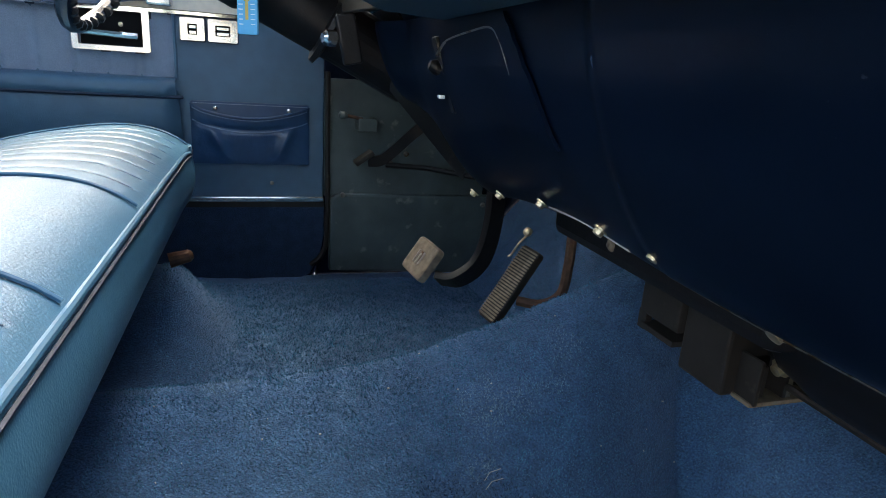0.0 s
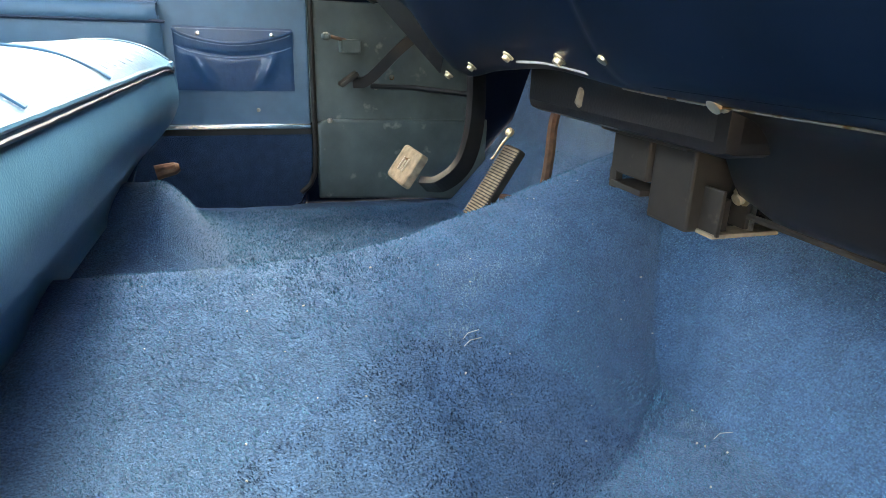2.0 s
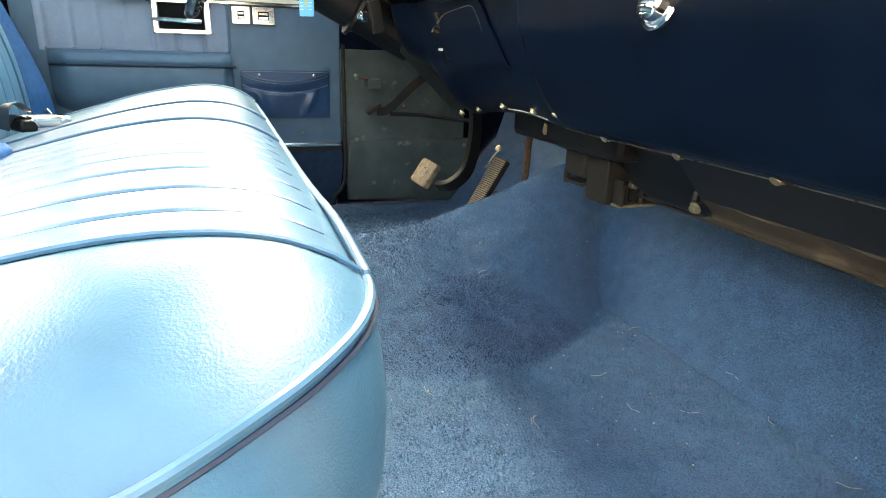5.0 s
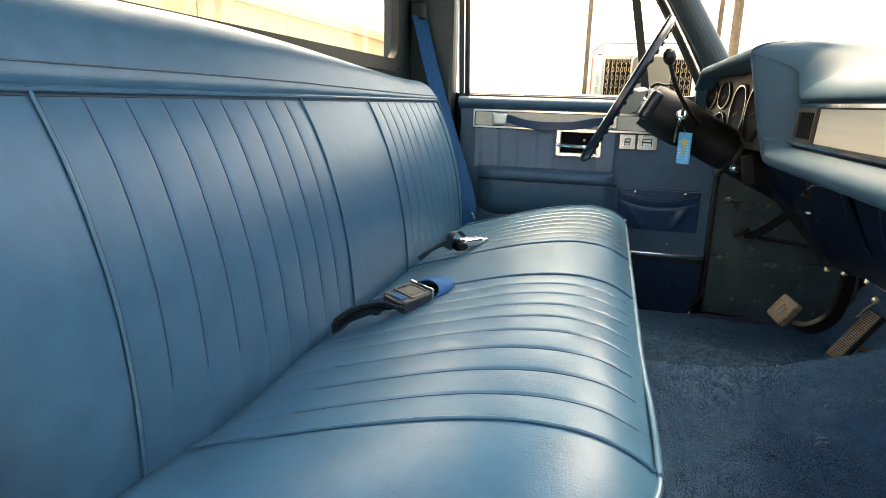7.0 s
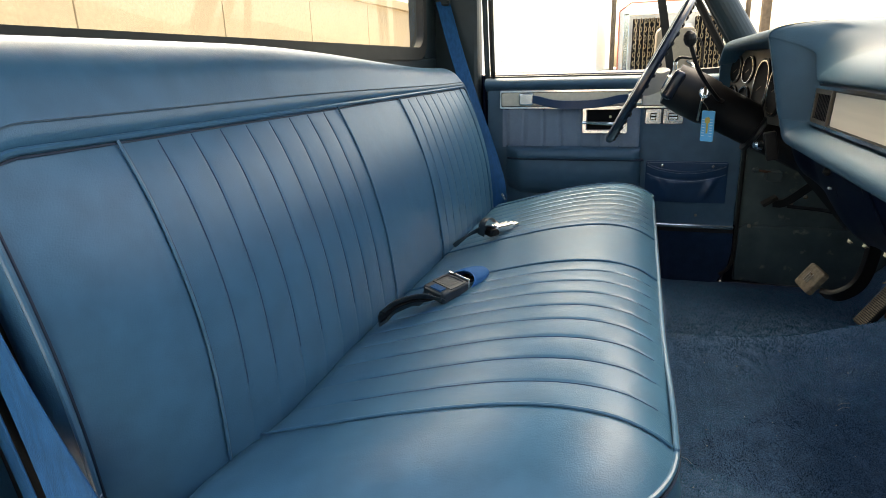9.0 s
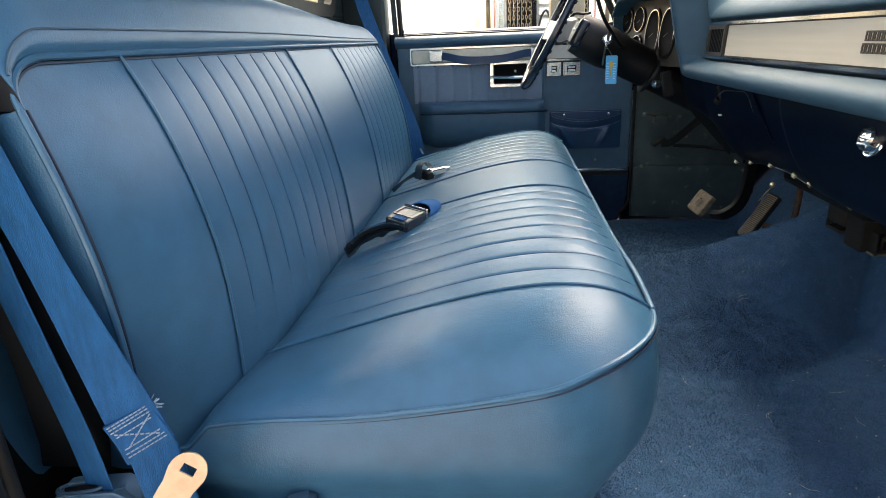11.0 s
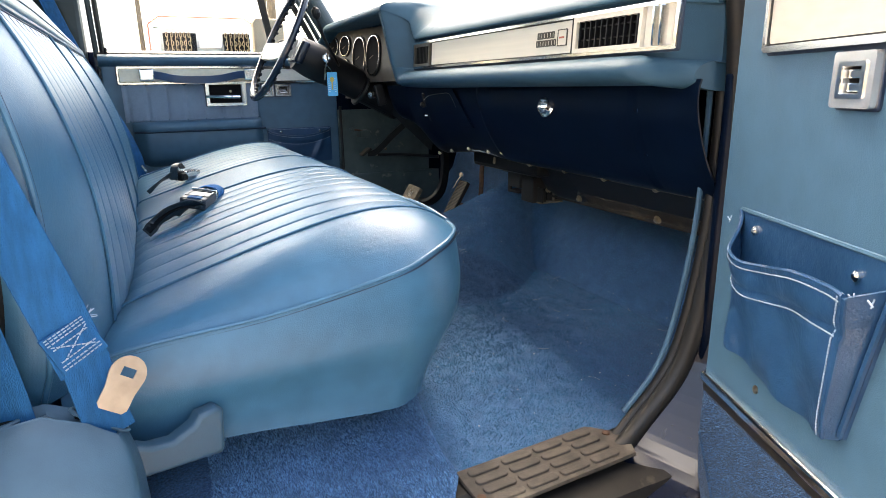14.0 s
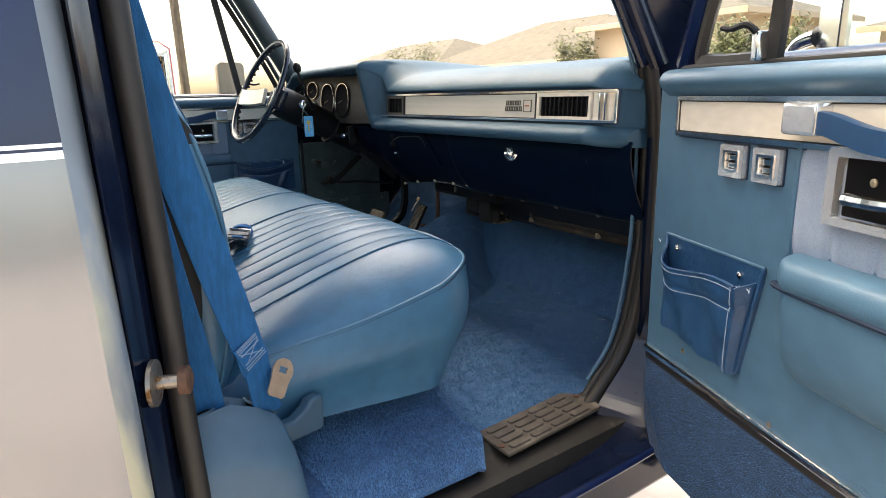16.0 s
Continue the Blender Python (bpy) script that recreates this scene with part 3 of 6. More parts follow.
    # dark ring drawn behind the bezel as its shadow line
    add("joint", moved(frame_ring(rounded(0.3155, 0.4465, 0.4605, 0.5385, 0.005), rounded(0.319, 0.443, 0.464, 0.535, 0.004), lift(0.006), 0.004), slide), THREAD, bezel)
    add("recess", moved(joined(slab(rounded(0.332, 0.432, 0.472, 0.528, 0.002), lift(0.0085), 0.0025)), slide), DARKHOLE, bezel, "black recess")
    add("screw", moved(turned([(0, 0.004), (0.002, 0.004), (0.003, 0.002)], (0.366, 0.507, 0.011), (0, 0, 1), 10), slide), BRASS, bezel)
    add("handle", moved(tube([(0.340, 0.489, 0.018), (0.37, 0.490, 0.026), (0.42, 0.492, 0.027), (0.445, 0.492, 0.022)], lambda s: 0.0065 - 0.002 * s, 8, 16), slide), CHROME, bezel, "chrome lever")
    # switches
    for k, u0 in enumerate((0.168, 0.226) if driver else (0.170, 0.233)):
        w = 0.052 if k == 0 and driver else 0.042 if driver else 0.045
        plate = add("switch_plate", frame_ring(rounded(u0, u0 + w, 0.489, 0.527, 0.003), rounded(u0 + 0.013, u0 + w - 0.013, 0.499, 0.517, 0.001), lift(0.005), 0.0115, 0.008), SATIN, lab="chrome switch plate")
        add("raised_rim", frame_ring(rounded(u0 + 0.0075, u0 + w - 0.0075, 0.4955, 0.5205, 0.002), rounded(u0 + 0.012, u0 + w - 0.012, 0.4985, 0.5175, 0.001), lift(0.0155), 0.0025, 0.001), CHROME, plate)
        # slightly larger dark ring paints the plate's shadow line
        add("joint", frame_ring(rounded(u0 - 0.002, u0 + w + 0.002, 0.487, 0.529, 0.004), rounded(u0 + 0.001, u0 + w - 0.001, 0.490, 0.526, 0.003), lift(0.005), 0.0035), THREAD, plate)
        add("switch_well", slab(rounded(u0 + 0.011, u0 + w - 0.011, 0.497, 0.519, 0.001), lift(0.0065), 0.003), DARKHOLE, plate)
        for zz in (0.503, 0.512):
            add("rocker", box(u0 + 0.0145, u0 + w - 0.0145, zz - 0.0032, zz + 0.0032, 0.009, 0.0135, 0.0012), CHROME, plate)
        if not driver and k == 1:
            curve = bpy.data.curves.new("lock_word", "FONT")
            curve.body, curve.size, curve.align_x = "LOCK", 0.007, "CENTER"
            t = new("lock_word", curve)
            me = bpy.data.meshes.new_from_object(t)
            bpy.data.objects.remove(t)
            bm = bmesh.new()
            bm.from_mesh(me)
            bpy.data.meshes.remove(me)
            bmesh.ops.scale(bm, vec=(1, 1, 1), verts=bm.verts)
            add("lettering", moved(bm, Matrix.Translation((u0 + w / 2, 0.4905, 0.0152))), BLACK, plate, "small word LOCK", smooth=False)
    # armrest: soft cap over a tapered body
    def arm(u, v):
        a = 0.270 + 1.1 * ds + (0.40 - 1.1 * ds) * u
        end = min(1, 1.0 * min((a - 0.262 - 1.1 * ds) / 0.035, (0.678 - a) / 0.05))
        prof = catmull([(0, 0.424, 0.004), (0, 0.423, 0.030), (0, 0.418, 0.050), (0, 0.404, 0.056), (0, 0.393, 0.052), (0, 0.391, 0.044), (0, 0.386, 0.047), (0, 0.35, 0.046), (0, 0.31, 0.036), (0, 0.288, 0.014), (0, 0.283, 0.002)], 40)
        p = prof[round(v * 39)]
        cut = 0.02 * (1 - end) * (p.y < 0.39)
        return a + (0.014 * (1 - v) if u < 0.01 else 0) , p.y + cut, max(0.002, p.z * (0.25 + 0.75 * max(0, end) ** 0.6))
    add("armrest", grid(46, 40, arm), PANEL, lab="moulded blue armrest with a soft cap", angle=40)
    add("armrest_groove", tube([(0.276 + 1.1 * ds, 0.391, 0.020), (0.30 + 1.1 * ds, 0.3915, 0.0475), (0.63, 0.3915, 0.0475), (0.664, 0.391, 0.02)], 0.0032, 6, 30), THREAD)
    # map pocket
    if driver:
        low, high, u0, u1 = 0.272, 0.386, 0.036, 0.258
        marks = ((0, 0.380), (0.1, 0.372), (0.3, 0.362), (0.5, 0.358), (0.7, 0.361), (0.9, 0.370), (1, 0.380))
        ub = u1
    else:
        low, high, u0, u1 = 0.252, 0.395, 0.053, 0.268
        marks = ((0, 0.392), (0.12, 0.368), (0.26, 0.357), (0.48, 0.361), (0.72, 0.3695), (0.9, 0.369), (1, 0.367))
        ub = 0.244
    curve = catmull([(a, b, 0) for a, b in marks], 61)
    mouth = lambda q: float(np.interp(q, [c.x for c in curve], [c.y for c in curve]))
    back = add("map_pocket", slab(rounded(u0, u1, low, high, 0.004) if driver else [(u0, low + 0.02), (ub - 0.03, low), (u1 - 0.030, low + 0.002), (u1, high - 0.006), (u1 - 0.006, high), (u0, high)], lift(0.006), 0.004, 0.001), POCKET, lab="dark blue vinyl map pocket with a sagging mouth")
    foot = lambda q: low + (0.018 * (1 - q) ** 2 if not driver else 0.0)

    def sag(q, v):
        top = mouth(q)
        zz = foot(q) + (top - foot(q)) * v
        if driver:
            belly = math.sin(math.pi * q) ** 0.6 * (0.004 + 0.010 * v)
            for c, lean in ((0.10, 0.22), (0.90, -0.22)):
                belly += 0.007 * math.exp(-((q - c - lean * (1 - v)) / 0.055) ** 2) * math.sin(math.pi * min(1, v * 1.25))
            belly -= 0.005 * math.exp(-((v - 0.74) / 0.05) ** 2) * math.sin(math.pi * q)
        else:
            belly = ease(0, 0.18, q) * (0.009 + 0.020 * v) + 0.006 * math.exp(-((q - 0.13 - 0.1 * v) / 0.06) ** 2) * (1 - v)
            belly += 0.0030 * math.sin(13 * q + 5 * v) * ease(0, 0.2, q) + 0.002 * math.sin(21 * q - 7 * v) * (1 - v)
            belly -= 0.004 * math.exp(-((v - 0.77) / 0.03) ** 2)
        return u0 + (ub - (0 if driver else 0.016 * (1 - v)) - u0) * q, zz, 0.0105 + belly
    add("front_flap", thick(grid(60, 26, sag), 0.0020), POCKET, back, angle=60)
    add("mouth_binding", tube([Vector(sag(q / 40, 1.0)) + Vector((0, 0.0005, 0.0005)) for q in range(41)], 0.0022, 6), POCKET, back, "rolled pocket mouth")

    def stitches(line):
        return joined(*[tube([line[i], line[i].lerp(line[i + 1], 0.72)], 0.0007, 4) for i in range(len(line) - 1)])
    for off in ((0.0045, 0.031) if not driver else (0.004, 0.026)):
        add("stitching", stitches([Vector(sag(0.02 + 0.97 * k / 56, 1 - off / max(0.05, mouth(k / 56) - low))) + Vector((0, 0, 0.0026)) for k in range(57)]), PALE, back, "pale stitching")
    if driver:
        add("back_stitching", stitches([Vector((u0 + 0.004 + (u1 - u0 - 0.008) * k / 50, high - 0.004, 0.0105)) for k in range(51)]), PALE, back)
    else:
        # gusset folded in at the open end
        def gusset(a, v):
            p = Vector(sag(1.0, v))
            q = Vector((u1 - 0.032 * (1 - v), low + 0.006 + (0.385 - low) * v, 0.011))
            mid = p.lerp(q, 0.55) - Vector((0, 0.004, 0.012 + 0.006 * v))
            return p.lerp(mid, a * 2) if a < 0.5 else mid.lerp(q, a * 2 - 1)
        add("side_gusset", thick(grid(9, 20, gusset), 0.002), POCKET, back, "folded end gusset", angle=60)
        add("gusset_edge", tube([Vector(sag(1.0, v / 20)) + Vector((0.001, 0, 0)) for v in range(21)], 0.0022, 6), POCKET, back)
        add("gusset_stitching", stitches([Vector(sag(0.975, v / 40)) + Vector((0, 0, 0.0026)) for v in range(41)]), PALE, back)
        add("outer_edge", tube([(u1 - 0.032, low + 0.004, 0.012), (u1 - 0.017, 0.32, 0.013), (u1, 0.394, 0.012)], 0.0028, 6, 12), POCKET, back)
        for uu, zz in ((0.059, 0.386), (0.242, 0.366), (0.262, 0.368)):
            add("tie", joined(tube([(uu - 0.004, zz + 0.001, 0.028), (uu + 0.004, zz - 0.001, 0.030)], 0.0008, 5), tube([(uu, zz + 0.003, 0.026), (uu + 0.001, zz - 0.003, 0.029)], 0.0007, 5)), PALE, back, "frayed white tie")
        add("back_edge", tube([(u0, high - 0.001, 0.010), (u1, high - 0.001, 0.010)], 0.002, 6), PANEL, back)
    for uu, zz in (((u0 + 0.040, high - 0.012), (u1 - 0.045, high - 0.012)) if driver else ((0.083, 0.379), (0.225, 0.376))):
        add("snap", turned([(0, 0.0042), (0.003, 0.0042), (0.005, 0.002)], (uu, zz, 0.010), (0, 0, 1), 12), CHROME, back, "chrome snap")
    # bright lower strip and carpeted lower field
    low_trim = add("lower_strip", box(0.004, 0.736, 0.198, 0.209, -0.002, 0.012, 0.003), CHROME, lab="bright lower strip")
    add("strip_base", box(0.004, 0.736, 0.186, 0.198, -0.002, 0.006, 0.002), RUBBER, low_trim)
    cf = [(0.004, 0.188), (0.736, 0.188), (0.736, 0.045), (0.71, 0.026), (0.08, 0.026), (0.034, 0.045), (0.012, 0.085), (0.004, 0.13)]
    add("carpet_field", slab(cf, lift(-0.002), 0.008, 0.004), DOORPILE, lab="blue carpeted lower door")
    if not driver:
        def on_door(u, v):
            a, z = 0.010 + 0.72 * u, 0.03 + 0.155 * v
            z = max(z, 0.13 - 1.3 * a + 0.02)
            return S @ Vector((a, z, 0.006)), (S.to_3x3() @ Vector((0, 0, 1))).normalized()
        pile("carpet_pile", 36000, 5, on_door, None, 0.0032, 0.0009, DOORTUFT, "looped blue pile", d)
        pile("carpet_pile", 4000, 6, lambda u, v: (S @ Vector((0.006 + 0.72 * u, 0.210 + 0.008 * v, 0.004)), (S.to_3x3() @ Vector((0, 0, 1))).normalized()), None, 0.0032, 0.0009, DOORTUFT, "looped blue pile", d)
    for uu, zz in ((0.11, 0.235), (0.30, 0.215), (0.66, 0.215)):
        add("screw", turned([(0, 0.004), (0.002, 0.004), (0.003, 0.002)], (uu, zz, 0.006), (0, 0, 1), 10), STEEL)
    # window frame, division bar and glass
    wf = add("window_frame", tube([(0.02, 0.62, -0.03), (0.11, 0.77, -0.012), (0.21, 0.92, 0.01), (0.275, 1.015, 0.024), (0.33, 1.055, 0.03), (0.66, 1.055, 0.03), (0.72, 1.03, 0.026), (0.742, 0.98, 0.016), (0.745, 0.80, -0.012), (0.742, 0.61, -0.03)], 0.008 if driver else 0.017, 8, 60), GREYTRIM if driver else BODY_BLUE, lab="painted window frame")
    add("glass_run", tube([(0.725, 0.61, -0.03), (0.727, 0.80, -0.012), (0.724, 0.97, 0.014), (0.70, 1.02, 0.022), (0.64, 1.035, 0.026), (0.27, 1.035, 0.026)], 0.008, 6, 40), RUBBER, wf)
    add("division_bar", strap([(0.205, 0.612, -0.028), (0.245, 0.80, -0.006), (0.300, 1.04, 0.028)], 0.022, 0.012, (1, 0, 0), 12), RUBBER, wf, "black vent window bar")
    add("vent_seal", tube([(0.195, 0.622, -0.026), (0.085, 0.624, -0.026), (0.062, 0.640, -0.026), (0.13, 0.76, -0.01), (0.225, 0.905, 0.012), (0.28, 0.985, 0.026), (0.292, 1.0, 0.026)], 0.010, 6, 40), RUBBER, wf, "black vent window seal")
    add("pane", grid(2, 12, lambda u, v: (0.225 + 0.09 * v + (0.725 - 0.225 - 0.09 * v) * u, 0.61 + 0.44 * v, -0.03 + 0.06 * v)), GLASS, wf, "window glass").visible_shadow = False
    add("vent_pane", grid(2, 8, lambda u, v: (0.060 + 0.235 * v + (0.145 - 0.14 * v) * u, 0.62 + 0.39 * v, -0.028 + 0.056 * v)), GLASS, wf, "vent window glass").visible_shadow = False
    latch = add("vent_latch", box(0.192, 0.205, 0.620, 0.652, -0.02, 0.000, 0.003), CHROME, wf, "chrome vent window latch")
    add("latch_handle", tube([(0.198, 0.650, -0.004), (0.185, 0.660, 0.004), (0.160, 0.657, 0.006), (0.140, 0.660, 0.006)], lambda q: 0.0045 - 0.0015 * q, 8, 12), BLACK, latch, "black curved handle")
    if driver:
        add("lock_knob", tube([(0.715, 0.605, 0.0), (0.715, 0.635, 0.0)], 0.004, 8), BLACK, lab="black lock knob")
    return d


MD = Matrix(((-1, 0, 0, 0.259), (0, 0, -1, 0.842), (0, 1, 0, -0.014), (0, 0, 0, 1)))
build_door("door_1", MD, "closed driver door trimmed in blue vinyl and cloth", 1.05, 1.10, True)
MP = Matrix(((-0.3715, 0, -0.9284, 0.2512), (-0.9284, 0, 0.3715, -0.919), (0, 1, 0, -0.0241), (0, 0, 0, 1)))
build_door("door_2", MP, "wide open passenger door with blue vinyl trim and a map pocket", 1.133, 1.28, False)


# ---------- bench seat ----------
HALF, XF, XB = 0.722, 0.008, -0.53
FLUTES = [sg * (0.125 + (0.585 - 0.125) * k / 9) for sg in (-1, 1) for k in range(10)]


def groove(y, marks, w=0.0026):
    return max(math.exp(-((y - m) / w) ** 2) for m in marks)


def cushion_front(y):
    r = 0.14
    q = abs(y) - (HALF - r)
    xf = XF + 0.006 * ease(-0.30, -0.60, y)
    return xf if q <= 0 else xf - r * (1 - math.sqrt(max(0, 1 - (q / r) ** 2)))


CROWN = catmull([(-0.56, 0.212, 0), (-0.50, 0.232, 0), (-0.42, 0.261, 0), (-0.35, 0.284, 0), (-0.28, 0.306, 0), (-0.20, 0.327, 0), (-0.13, 0.339, 0), (-0.08, 0.341, 0), (-0.04, 0.335, 0), (-0.012, 0.322, 0), (0.008, 0.307, 0)], 120)
END_RIM = catmull([(-0.56, 0.212, 0), (-0.48, 0.219, 0), (-0.40, 0.227, 0), (-0.28, 0.237, 0), (-0.15, 0.260, 0), (-0.055, 0.282, 0), (0.02, 0.294, 0)], 80)


def along(line, x):
    return float(np.interp(x, [p.x for p in line], [p.y for p in line]))


def edge_z(x, y):
    end = ease(0.46, 0.68, abs(y))
    return 0.307 + (along(END_RIM, x) - 0.307) * end


def back_set(y):
    """How much further back the crease lies towards the passenger end."""
    return 0.034 * ease(-0.42, -0.68, y)


def cushion_top(x, y):
    df, ds = max(0.0, cushion_front(y) - x), max(0.0, HALF - abs(y))
    side = min(1.0, (1 - math.exp(-ds / 0.055)) / (1 - math.exp(-0.137 / 0.055)))
    crown = along(CROWN, XF - df) - 0.012 * ease(-0.36, -0.58, y)
    rim = edge_z(x, y)
    z = rim + (crown - rim) * side if df > 0.0001 or ds < 0.137 else rim
    pleat = 0.0019 * groove(y, FLUTES) * ease(0.0, 0.045, df) * ease(-0.47, -0.33, x)
    soft = 0.0009 * math.sin((abs(y) - 0.125) / (0.46 / 9) * math.pi) ** 2 * (0.125 < abs(y) < 0.585) * ease(0.02, 0.08, df)
    wrinkle = 0.0009 * noise.noise((x * 9, y * 9, 1)) + 0.0006 * noise.noise((x * 30, y * 30, 5)) * ease(0.16, 0.02, df)
    return z - pleat + soft + wrinkle - 0.030 * ease(-0.440 - back_set(y), -0.480 - back_set(y), x)


def spread(n):
    """Stations along the seat, closer at the ends and at each flute."""
    ys = set()
    for k in range(n + 1):
        ys.add(round(-HALF + 2 * HALF * k / n, 5))
    for m in FLUTES:
        for e in (-0.006, -0.0035, -0.0015, 0, 0.0015, 0.0035, 0.006):
            ys.add(round(m + e, 5))
    for k in range(24):
        for sg in (-1, 1):
            ys.add(round(sg * (HALF - 0.14 * (1 - math.sin(math.pi / 2 * k / 23))), 5))
    return sorted(ys)


STATIONS = spread(150)


def cushion_mesh():
    n = 44
    bm = bmesh.new()
    rows = []
    for y in STATIONS:
        xf = cushion_front(y)
        row = []
        for j in range(n):
            x = XB + (xf - XB) * (1 - (1 - j / (n - 1)) ** 1.6)
            row.append(bm.verts.new((x, y, cushion_top(x, y))))
        rows.append(row)
    for a, b in zip(rows, rows[1:]):
        for j in range(n - 1):
            bm.faces.new((a[j], b[j], b[j + 1], a[j + 1]))
    return bm


def rim_line():
    """The cushion's piped edge, from one back end round the front to the other."""
    a = [(XB + (cushion_front(HALF) - XB) * k / 16, -HALF) for k in range(16)]
    b = [(cushion_front(y), y) for y in STATIONS]
    return a + b + [(x, HALF) for x, _ in reversed(a)]


RIM = rim_line()


def skirt_mesh():
    """Side and front faces, bulging under the piping and drawn in to the base."""
    bm = bmesh.new()
    rows = []
    for k, (x, y) in enumerate(RIM):
        a, b = RIM[max(k - 1, 0)], RIM[min(k + 1, len(RIM) - 1)]
        t = Vector((b[0] - a[0], b[1] - a[1])).normalized()
        out = Vector((t.y, -t.x))
        frontness = max(0, out.x)
        zt = cushion_top(x, y)
        zb = 0.076 - 0.022 * ease(-0.44, -0.10, x) + 0.012 * ease(-0.06, 0.0, x)
        col = []
        for j in range(15):
            q = j / 14
            bulge = 0.009 * math.sin(math.pi * min(1, q * 1.6)) * (q < 0.63) - frontness * (0.105 * ease(0.15, 1.0, q) * (1 - ease(-0.20, -0.42, y)) + 0.060 * ease(0.5, 1.05, q) * ease(-0.20, -0.42, y)) - 0.018 * (1 - frontness) * ease(0.4, 1.0, q)
            p = Vector((x, y)) + out * bulge
            col.append(bm.verts.new((p.x, p.y, zt + (zb - zt) * q + 0.0008 * noise.noise((x * 12, y * 12, q * 3)))))
        rows.append(col)
    for a, b in zip(rows, rows[1:]):
        for j in range(14):
            bm.faces.new((a[j], b[j], b[j + 1], a[j + 1]))
    return bm


bench = thing("bench_seat", (-0.2, 0, 0.06), "blue vinyl bench seat with fluted cushion and backrest", "car seat")
cushion = part("cushion", cushion_mesh(), VINYL, bench, "fluted blue vinyl seat cushion", angle=70)
part("skirt", skirt_mesh(), VINYL, cushion, "plain blue vinyl side and front", angle=70)
part("piping", tube([(x + 0.0, y, cushion_top(x, y) + 0.001) for x, y in RIM], 0.0030, 8), PIPING, cushion, "raised blue piping")
for m in (-0.585, -0.125, 0.125, 0.585):
    part("welt", tube([(x, m, cushion_top(x, m) + 0.0030) for x in (XB + (cushion_front(m) - 0.004 - XB) * k / 40 for k in range(41))], 0.0019, 6), PIPING, cushion)
for m in FLUTES:
    lip = -0.0014 if m in (-0.585, -0.125, 0.125, 0.585) else 0.0
    part("seam", tube([(x, m + (0.0026 if lip else 0), cushion_top(x, m) + (0.0016 if lip else 0.0004)) for x in (-0.36 + (cushion_front(m) - 0.016 + 0.36) * k / 40 for k in range(41))], 0.0009 if lip else 0.0007, 5), THREAD if lip else SEAM, cushion)
part("seam_line", tube([(x + 0.003 * (x > -0.2), y, cushion_top(x, y) - 0.0050) for x, y in RIM], 0.0016, 5), THREAD, cushion)
part("underframe", box(-0.46, -0.14, -0.50, 0.66, 0.0, 0.13, 0.004), BLACK, bench, "black seat frame")


YL, YR = -0.803, 0.695


def back_side(y):
    """Distance to the nearer end of the backrest."""
    return min(y - YL, YR - y)


def back_top(y):
    r = 0.05
    q = r - back_side(y)
    return 0.606 if q <= 0 else 0.606 - 0.8 * r * (1 - math.sqrt(max(0, 1 - (min(q, r) / r) ** 2)))


def back_x(z):
    """The face of the backrest, leaning back and slightly bellied."""
    t = (z - 0.24) / 0.36
    return -0.446 - 0.084 * t + 0.020 * math.sin(math.pi * min(1, max(0, t)))


BFLUTES = [-0.027 + sg * (0.143 + (0.626 - 0.143) * k / 9) for sg in (-1, 1) for k in range(10)]


def back_face(y, s):
    """Point of the face: s from the base (0) to the seam (1)."""
    zt = back_top(y)
    fold = 0.270 - 0.030 * ease(0.45, 0.68, abs(y))
    z = 0.185 + (zt - 0.185) * s
    ds = back_side(y)
    edge = 1 - math.exp(-max(ds, 0) / (0.035 + 0.035 * ease(-0.5, -0.7, y)))
    tuck = ease(-0.55, YL, y)
    top = 1 - math.exp(-(1 - s) * 0.38 / 0.03)
    puff = 0.022 * edge * (0.5 + 0.5 * top) - 0.042 * (1 - edge) * tuck * (1 - s) - back_set(y) * (1 - s) ** 2
    g = 0.0018 * groove(y, BFLUTES) * ease(0.05, 0.45, s) * ease(0.0, 0.03, (1 - s) * 0.38)
    soft = 0.0009 * math.sin((abs(y + 0.027) - 0.143) / (0.483 / 9) * math.pi) ** 2 * (0.143 < abs(y + 0.027) < 0.626) * ease(0.0, 0.04, (1 - s) * 0.38)
    return Vector((back_x(z) - 0.016 * ease(fold, fold - 0.07, z) - 0.022 + puff - g + soft + 0.0008 * noise.noise((y * 9, z * 9, 2)), y + 0.052 * tuck * (1 - s) ** 1.8, z))


def back_roll(y, s):
    """The plain band above the seam, over the top and down behind."""
    zt = back_top(y)
    h = (0.098 - 0.045 * ease(-0.40, 0.62, y)) * (1 - 0.35 * ease(0.06, 0.0, back_side(y)))
    p = back_face(y, 1.0)
    prof = ((0, 0), (0.004, 0.14), (-0.006, 0.42), (-0.022, 0.75), (-0.050, 0.98), (-0.085, 0.99), (-0.115, 0.80), (-0.125, 0.30), (-0.125, -1.0), (-0.125, -4.5))
    c = catmull([(a, b * h, 0) for a, b in prof], 40)[round(s * 39)]
    return Vector((p.x + c.x, p.y, zt + c.y))


BST = [YL + (YR - YL) * k / 150 for k in range(151)] + [(YL + 0.11 * (1 - math.sin(math.pi / 2 * k / 23))) for k in range(24)] + [(YR - 0.11 * (1 - math.sin(math.pi / 2 * k / 23))) for k in range(24)]
BST = sorted(set(BST) | {m + e for m in BFLUTES for e in (-0.006, -0.0035, -0.0015, 0, 0.0015, 0.0035, 0.006)})


def back_mesh(fn, n):
    bm = bmesh.new()
    rows = [[bm.verts.new(fn(y, j / (n - 1))) for j in range(n)] for y in BST]
    for a, b in zip(rows, rows[1:]):
        for j in range(n - 1):
            bm.faces.new((a[j], b[j], b[j + 1], a[j + 1]))
    return bm


